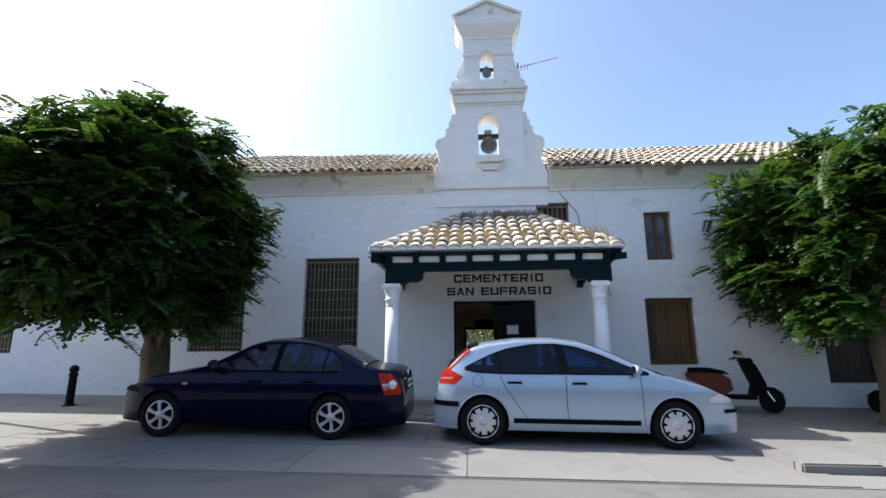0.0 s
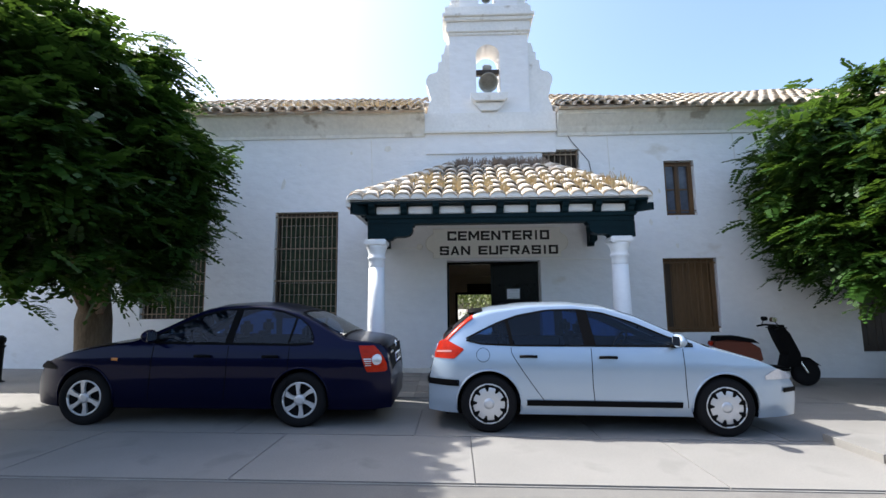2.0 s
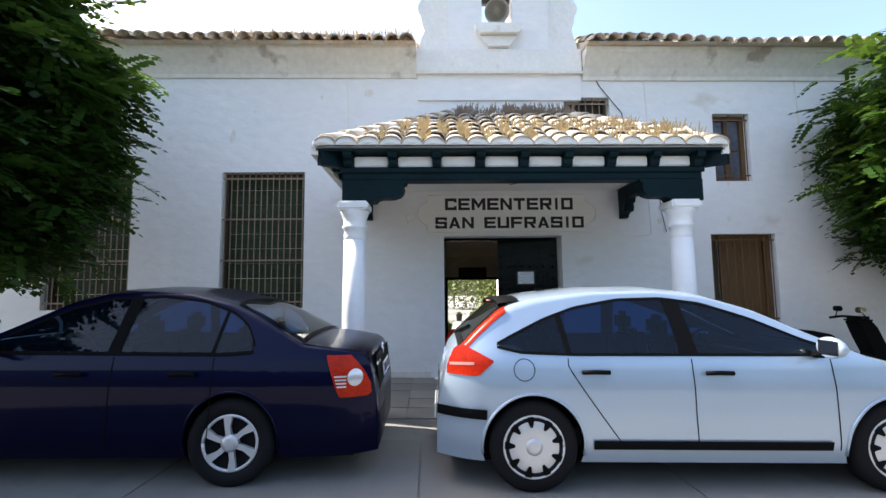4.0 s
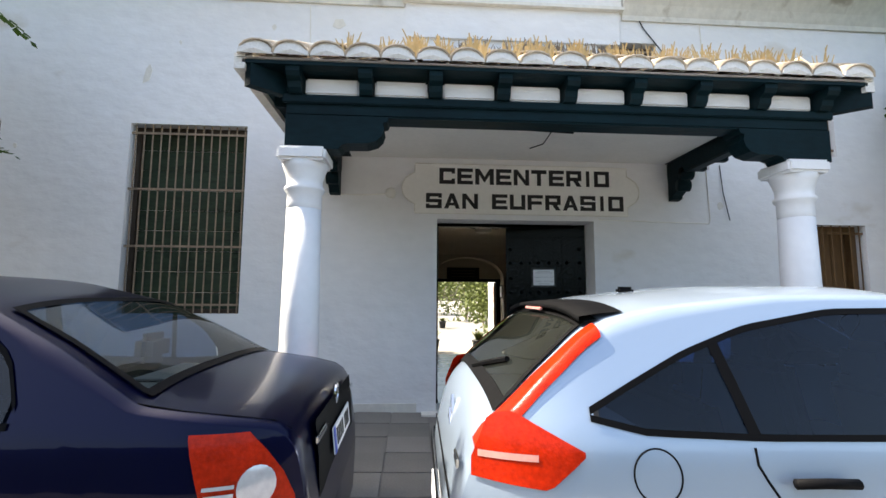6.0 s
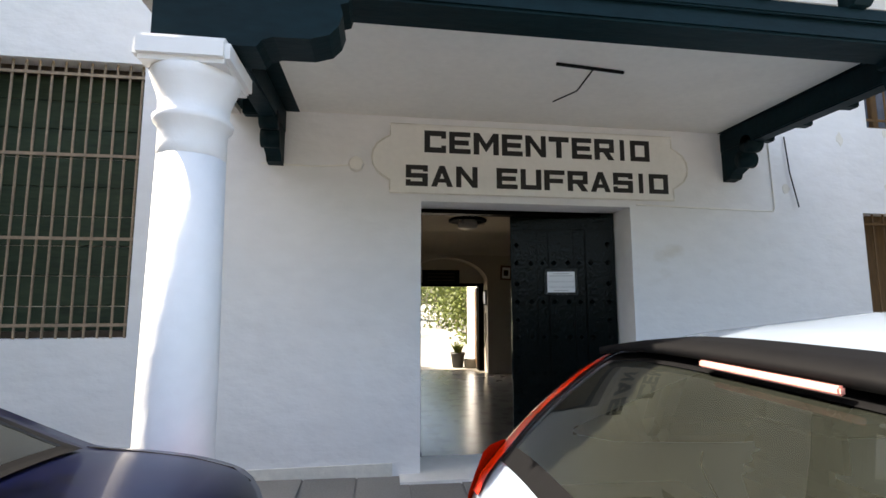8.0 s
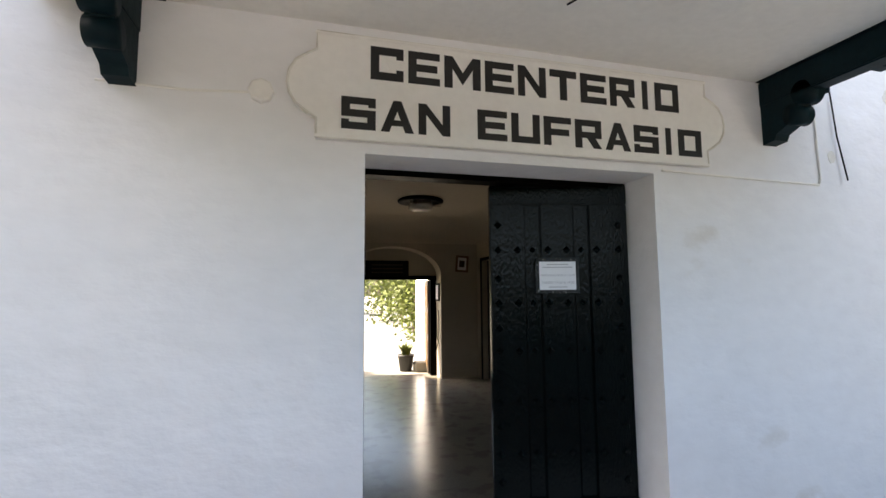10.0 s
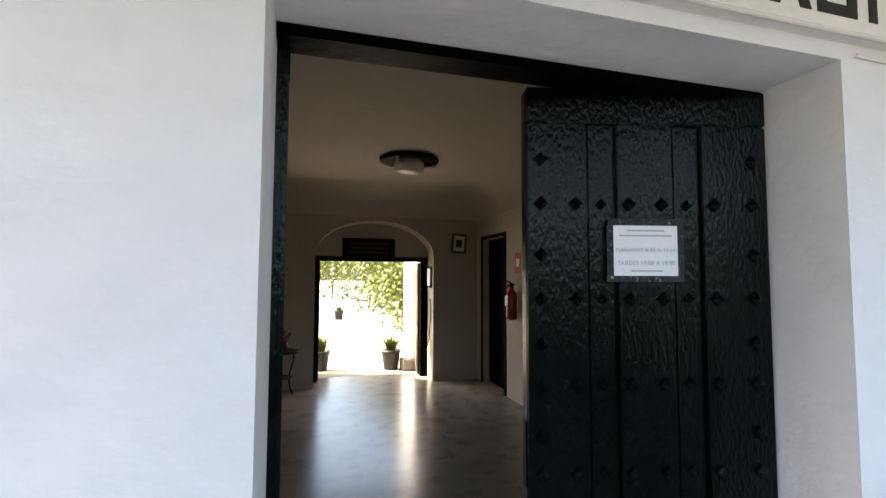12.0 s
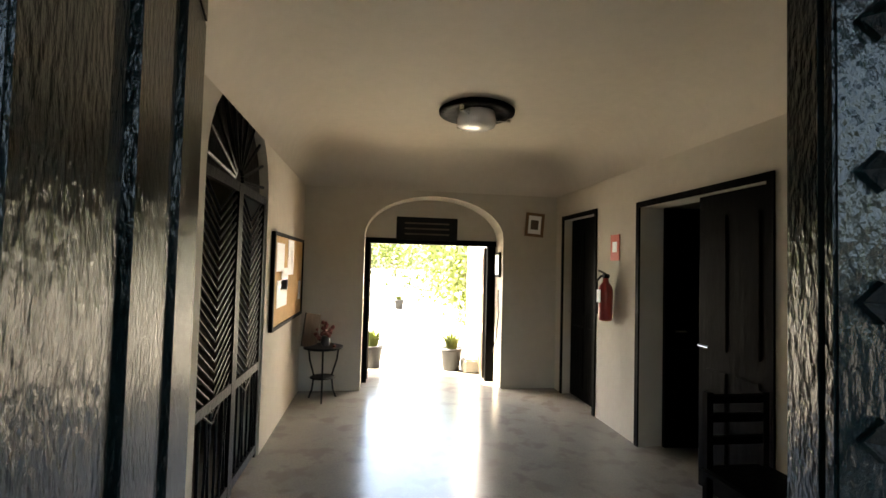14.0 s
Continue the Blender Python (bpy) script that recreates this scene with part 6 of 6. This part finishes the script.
# ---- scooter ----
def build_scooter(at, group="parked scooters"):
    sc = thing("motor_scooter", "black and orange-red scooter on its stand by the wall", "scooter", group)
    for x in (0.0, 1.25):
        w = part("wheel", lathe(bmesh.new(), [(0.13, -0.05), (0.2, -0.06), (0.235, -0.03), (0.235, 0.03), (0.2, 0.06), (0.13, 0.05)], (x, 0.235), 24, "y"), RUBBER, sc, smooth=True)
        part("rim", lathe(bmesh.new(), [(0.135, -0.035), (0.135, 0.035), (0.04, 0.03), (0.02, 0.03)], (x, 0.235), 18, "y"), IRONPAINT, w)
    part("rear_body", prism(bmesh.new(), [(-0.3, 0.62), (-0.32, 0.76), (-0.1, 0.80), (0.3, 0.76), (0.46, 0.66), (0.5, 0.45), (0.3, 0.32), (0.0, 0.46)], "y", -0.13, 0.13), SCOOTRED, sc, "orange-red side panels")
    part("seat", prism(bmesh.new(), [(-0.28, 0.77), (-0.26, 0.86), (0.1, 0.87), (0.35, 0.82), (0.46, 0.74), (0.3, 0.755)], "y", -0.13, 0.13), CARBLACK, sc)
    part("engine", boxed(-0.15, 0.3, -0.12, 0.1, 0.2, 0.45, 0.05), CARBLACK, sc)
    part("footboard", boxed(0.3, 0.95, -0.17, 0.17, 0.26, 0.34, 0.03), CARBLACK, sc)
    part("leg_shield", prism(bmesh.new(), [(0.86, 0.32), (1.12, 0.36), (1.12, 0.58), (0.97, 0.93), (0.88, 1.04), (0.74, 1.0), (0.81, 0.8), (0.92, 0.55)], "y", -0.14, 0.14), CARBLACK, sc)
    part("front_mudguard", prism(bmesh.new(), [(1.0, 0.44), (1.08, 0.52), (1.3, 0.5), (1.48, 0.36), (1.3, 0.46), (1.1, 0.44)], "y", -0.07, 0.07), CARBLACK, sc)
    for y in (-0.075, 0.075):
        part("fork_leg", tube(bmesh.new(), [(1.06, y, 0.55), (1.25, y, 0.235)], 0.022, 8), CHROME, sc)
    part("handlebar", tube(bmesh.new(), [(0.66, -0.33, 1.04), (0.74, -0.2, 1.07), (0.78, 0, 1.07), (0.74, 0.2, 1.07), (0.66, 0.33, 1.04)], 0.018, 8), CARBLACK, sc)
    part("headlight_cowl", boxed(0.68, 0.96, -0.13, 0.13, 0.97, 1.08, 0.045), CARBLACK, sc)
    for y in (-0.3, 0.3):
        mr = part("mirror_stem", tube(bmesh.new(), [(0.72, y, 1.05), (0.70 + y * 0.4, y * 1.2, 1.19)], 0.008, 6), CARBLACK, sc)
        part("mirror_head", boxed(0.66 + y * 0.4, 0.74 + y * 0.4, y * 1.25 - 0.06, y * 1.25 + 0.06, 1.14, 1.22, 0.015), CHROME if y < 0 else CARBLACK, mr)
    part("tail_light", boxed(-0.36, -0.3, -0.07, 0.07, 0.68, 0.76, 0.02), REDLENS, sc)
    part("exhaust", tube(bmesh.new(), [(0.2, -0.14, 0.25), (-0.2, -0.16, 0.3)], 0.05, 10), CARBLACK, sc)
    part("stand", tube(bmesh.new(), [(0.35, 0.05, 0.28), (0.4, 0.2, 0.0)], 0.012, 6), IRONPAINT, sc)
    sc.matrix_world = at
    return sc


build_scooter(pose(5.08, 10.3, 0.075, 0, 0, -6) @ Matrix.Diagonal((0.97, 0.97, 0.97, 1)))
build_scooter(pose(9.6, 10.35, 0.075, 0, 0, 172) @ Matrix.Diagonal((0.84, 0.84, 0.84, 1)))

# ---- trees ----
def leafy_tree(name, x, y, trunk_h, trunk_r, centre, radii, sprays, seed, label):
    r = random.Random(seed)
    t = thing(name, label, "tree", "street trees")
    part("trunk", tube(bmesh.new(), [(x, y, 0.0), (x + 0.01, y, 0.15), (x + 0.02, y, 0.7), (x - 0.03, y + 0.02, trunk_h), (x, y, trunk_h + 0.5)], 0.2, 14, [trunk_r * 1.45, trunk_r * 1.15, trunk_r, trunk_r * 1.02, trunk_r * 0.7]), BARK, t, smooth=True)
    cx, cy, cz = centre
    tips = []
    for k in range(13):
        a, up = k * 2.4 + r.uniform(-0.3, 0.3), r.uniform(-0.25, 0.95)
        f = math.sqrt(max(0.05, 1 - up * up)) * 0.75
        tip = Vector((cx + f * radii[0] * math.cos(a), cy + f * radii[1] * math.sin(a), cz + up * radii[2] * 0.75))
        base = Vector((x, y, trunk_h + r.uniform(-0.1, 0.35)))
        mid = base.lerp(tip, 0.5) + Vector((0, 0, 0.3))
        part("limb", tube(bmesh.new(), [base, base.lerp(mid, 0.5) + Vector((0, 0, 0.1)), mid, tip], 0.05, 7, [trunk_r * 0.42, 0.065, 0.045, 0.015]), BARK, t, smooth=True)
        tips.append(tip)
    clumps = []
    for _ in range(120):
        while True:
            d = Vector((r.gauss(0, 1), r.gauss(0, 1), r.gauss(0.12, 1))).normalized()
            if d.z > -0.75:
                break
        q = r.uniform(0.70, 1.0) + r.uniform(-0.10, 0.16) * (1 if r.random() < 0.5 else 0)
        clumps.append((Vector((cx + d.x * radii[0] * q, cy + d.y * radii[1] * q, cz + d.z * radii[2] * q)), r.uniform(0.28, 0.55)))
    vs, fs = [], []
    for n in range(sprays):
        c, size = clumps[r.randrange(len(clumps))]
        p = c + Vector((r.gauss(0, 0.5), r.gauss(0, 0.5), r.gauss(0, 0.42))) * size
        if n % 3 == 0:
            p = Vector((cx, cy, cz)) + (p - Vector((cx, cy, cz))) * r.uniform(0.3, 0.92)
        if p.z < 0.85:
            p.z = 0.85 + r.random() * 0.3
        out = Vector((p.x - cx, p.y - cy, 0))
        out = out.normalized() if out.length > 1e-3 else Vector((1, 0, 0))
        d = (out * r.uniform(0.3, 1.0) + Vector((r.gauss(0, 0.55), r.gauss(0, 0.55), r.uniform(-0.55, 0.35)))).normalized()
        side = d.cross(Vector((0, 0, 1)))
        side = side.normalized() if side.length > 1e-3 else Vector((1, 0, 0))
        up = side.cross(d)
        side = (side + up * r.gauss(0, 0.35)).normalized()
        length = r.uniform(0.26, 0.46)
        for j in range(7):
            s = (j + 0.6) / 7
            q = p + d * (length * s) - Vector((0, 0, 0.10 * s * s))
            for sg in ((-1, 1) if j < 6 else (0,)):
                ll, ww = length * 0.29 * (1.1 - 0.4 * s), length * 0.10
                a = (side * sg + d * 0.55 + Vector((0, 0, -0.25 + r.gauss(0, 0.15)))).normalized()
                w = a.cross(up).normalized() * ww
                b = len(vs)
                vs += [q, q + a * ll * 0.5 + w, q + a * ll, q + a * ll * 0.5 - w]
                fs.append((b, b + 1, b + 2, b + 3))
    crown = quad_mesh("crown", vs, fs, LEAF, t)
    return t


leafy_tree("street_tree", -5.72, 9.15, 1.15, 0.25, (-5.4, 7.8, 3.15), (1.55, 2.1, 2.1), 19000, 11, "dense round green street tree with pinnate leaves and a thick trunk")
leafy_tree("street_tree", 7.85, 9.3, 1.35, 0.2, (7.75, 9.15, 3.25), (2.35, 2.1, 2.05), 13500, 23, "leafy green street tree with drooping pinnate sprays")

# ---- street furniture ----
bol = thing("bollard", "black cast-iron street bollard on the pavement", "bollard")
part("post", lathe(bmesh.new(), [(0.13, GZ), (0.13, 0.05), (0.085, 0.07), (0.075, 0.12), (0.07, 0.62), (0.085, 0.64), (0.085, 0.67), (0.06, 0.69)], (-7.85, 9.75), 18), IRONPAINT, bol, smooth=True)
part("cap", lathe(bmesh.new(), [(0.06, 0.69), (0.085, 0.74), (0.08, 0.8), (0.04, 0.84), (0.01, 0.845)], (-7.85, 9.75), 18), IRONPAINT, bol, smooth=True)
post = thing("street_lamp", "slim dark lamp post at the kerb", "street lamp")
part("pole", lathe(bmesh.new(), [(0.09, GZ), (0.09, 0.4), (0.05, 0.45), (0.045, 3.6), (0.03, 4.6)], (-8.55, 8.3), 14), IRONPAINT, post, smooth=True)
part("arm", tube(bmesh.new(), [(-8.55, 8.3, 4.55), (-8.7, 8.3, 4.8), (-9.1, 8.3, 4.9)], 0.025, 7), IRONPAINT, post)
part("lantern", lathe(bmesh.new(), [(0.03, 4.9), (0.16, 4.82), (0.14, 4.6), (0.05, 4.55)], (-9.15, 8.3), 12), IRONPAINT, post)
kerb = structure(new("kerb"), "worn grey kerb stones beyond the parking bay", "kerb")
for k in range(9):
    part("kerb_stone", boxed(4.05 + 0.9 * k, 4.94 + 0.9 * k, 6.1, 6.25, -0.02, 0.115, 0.02), CONCRETE, kerb)
structure(part("pavement_raised", boxed(4.05, 13, 6.25, 6.95, -0.02, 0.10), CONCRETE), "raised concrete pavement behind the kerb", "pavement")

# Unseen screen across the street, added to darken car reflections and fill light.
structure(part("backdrop_hedge", boxed(-40, 40, -9.4, -9.0, -0.1, 4.5), OPPOSITE), "added dark screen across the street, out of view, for reflections", "hedge")

# ---- garden behind the hall ----
def shrub(name, centre, radii, leaves, seed, label, size=0.09, group=""):
    r = random.Random(seed)
    t = thing(name, label, "shrub", group)
    for k in range(5):
        a = k * 1.26
        part("stem", tube(bmesh.new(), [(centre[0], centre[1], 0), (centre[0] + 0.1 * math.cos(a), centre[1] + 0.1 * math.sin(a), centre[2] * 0.6), (centre[0] + radii[0] * 0.5 * math.cos(a), centre[1] + radii[1] * 0.5 * math.sin(a), centre[2] + radii[2] * 0.4)], 0.03, 6), BARK, t)
    cl = [(r.gauss(0, 0.45), r.gauss(0, 0.45), r.gauss(0, 0.45)) for _ in range(40)]
    vs, fs = [], []
    for _ in range(leaves):
        c = cl[r.randrange(40)]
        p = Vector((centre[0] + radii[0] * (c[0] + r.gauss(0, 0.16)), centre[1] + radii[1] * (c[1] + r.gauss(0, 0.16)), max(0.05, centre[2] + radii[2] * (c[2] + r.gauss(0, 0.16)))))
        a, b = Vector((r.gauss(0, 1), r.gauss(0, 1), r.gauss(0, 1))).normalized() * size, Vector((r.gauss(0, 1), r.gauss(0, 1), r.gauss(0, 1))).normalized() * size * 0.5
        k = len(vs)
        vs += [p, p + a * 0.5 + b, p + a, p + a * 0.5 - b]
        fs.append((k, k + 1, k + 2, k + 3))
    quad_mesh("foliage", vs, fs, GARDENLEAF, t)
    return t


for k, (x, y, z, rx, ry, rz) in enumerate(((2.6, 21.5, 1.3, 0.8, 1.2, 1.2), (3.0, 24.5, 1.6, 1.0, 1.4, 1.6), (3.2, 28.0, 2.0, 1.2, 1.6, 1.9), (3.0, 33, 2.4, 1.6, 2.0, 2.3), (-2.6, 28, 2.6, 1.6, 1.8, 2.0), (-3.2, 35, 2.9, 2.0, 2.2, 2.6), (1.6, 42, 2.2, 2.2, 2.0, 2.2), (-0.8, 46, 2.8, 2.4, 2.0, 2.6))):
    shrub("garden_shrub", (x, y, z), (rx, ry, rz), 2200, 40 + k, "sunlit yellow-green garden shrub beside the path", 0.12 + 0.004 * (y - 20), "garden shrubs")


def potted(x, y, h, label):
    t = thing("potted_plant", label, "potted plant", "potted plants")
    part("pot", lathe(bmesh.new(), [(0.12, 0.0), (0.16, 0.28), (0.175, 0.29), (0.175, 0.33), (0.15, 0.33), (0.14, 0.28)], (0, 0), 20), POTPLASTIC, t, smooth=True)
    r = random.Random(int(x * 100) + 7)
    vs, fs = [], []
    for _ in range(70):
        a, lean, w = r.uniform(0, 6.283), r.uniform(0.15, 0.8), 0.016
        d, n = Vector((math.cos(a), math.sin(a), 0)), Vector((-math.sin(a), math.cos(a), 0))
        base = Vector((0, 0, 0.3)) + d * 0.08 * r.random()
        pts = [base, base + d * lean * 0.12 + Vector((0, 0, h * 0.5)), base + d * lean * 0.32 + Vector((0, 0, h * r.uniform(0.6, 1.0)))]
        b = len(vs)
        vs += [pts[0] - n * w, pts[0] + n * w, pts[1] + n * w, pts[1] - n * w, pts[2]]
        fs += [(b, b + 1, b + 2, b + 3), (b + 3, b + 2, b + 4)]
    quad_mesh("fronds", vs, fs, GARDENLEAF, t)
    t.matrix_world = pose(x, y, -0.03)
    return t


potted(1.47, 17.75, 0.3, "black plastic pot with a bushy green fern by the garden door")
potted(0.30, 17.95, 0.3, "black plastic pot with a green fern just outside")
potted(1.15, 27.0, 0.2, "dark flower pot further along the garden path")
structure(part("wall_garden", boxed(1.98, 2.12, 17.1, 19.2, -0.03, 2.6), WHITE), "white side wall just outside the garden door", "wall")
structure(part("wall_rear_left", boxed(-12, 0.18, 17.02, 17.25, -0.03, 5.3), WHITE), "rear wall of the building", "wall")
structure(part("wall_rear_right", boxed(1.9, 14, 17.02, 17.25, -0.03, 5.3), WHITE), "rear wall of the building", "wall")
structure(part("wall_rear_top", boxed(0.18, 1.9, 17.02, 17.25, 2.0, 5.3), WHITE), "rear wall above the garden door", "wall")
bench = thing("garden_stone_block", "low pale stones beside the garden door", "stone")
part("block", boxed(1.62, 1.9, 17.5, 17.8, -0.03, 0.16, 0.02), COURT, bench)
tomb = thing("niche_block", "far white burial niche building along the path", "building")
part("body", boxed(-9, -3.8, 30, 60, -0.03, 3.2), WHITE, tomb)
part("roof", boxed(-9.2, -3.6, 29.8, 60.2, 3.2, 3.4), TILE, tomb)

# ---- paving pieces ----
paver_me = {}
def slab(sx, sy, z0, z1, gap=0.006):
    key = (sx, sy)
    if key not in paver_me:
        bm = boxed(-sx / 2 + gap, sx / 2 - gap, -sy / 2 + gap, sy / 2 - gap, z0, z1)
        me = bpy.data.meshes.new("paving_tile")
        bm.to_mesh(me)
        bm.free()
        me.materials.append(PAVER)
        paver_me[key] = me
    return paver_me[key]


for i in range(16):
    for j in range(5):
        ob = new("paving_tile", slab(0.4, 0.4, -0.02, 0.0))
        ob.parent = slab_floor
        ob.matrix_world = pose(-3.1 + 0.4 * i + 0.003 * ((i * 7 + j) % 3), 9.2 + 0.4 * j, 0.026 + 0.0165 * j + 0.002 * ((3 * i + 5 * j) % 4), 2.3)
big = bpy.data.meshes.new("paving_slab")
bm = boxed(-0.994, 0.994, -0.65, 0.65, -0.02, 0.0)
bm.to_mesh(big)
bm.free()
big.materials.append(CONCRETE)
for i in range(16):
    for j in range(2):
        if -15 + 2 * i > 4.7 and j == 0:
            continue
        ob = new("paving_slab", big)
        ob.parent = slab_floor
        ob.matrix_world = pose(-15.3 + 2 * i + (0.0 if j else 0.6), 6.27 + 1.32 * j, GZ + 0.001 * ((i + j) % 3))

# the street falls gently towards +x: everything that stands on it follows
FALL = Matrix.Translation((0.9, 0, 0)) @ pose(0, 0, 0, 0, 1.0, 0) @ Matrix.Translation((-0.9, 0, 0))
ON_STREET = ("ground", "pavement", "hatchback_car", "saloon_car", "motor_scooter", "street_tree", "bollard", "street_lamp", "kerb", "backdrop_hedge")
for ob in scene.collection.objects:
    if ob.parent is None and ob.name.startswith(ON_STREET):
        ob.matrix_world = FALL @ ob.matrix_basis
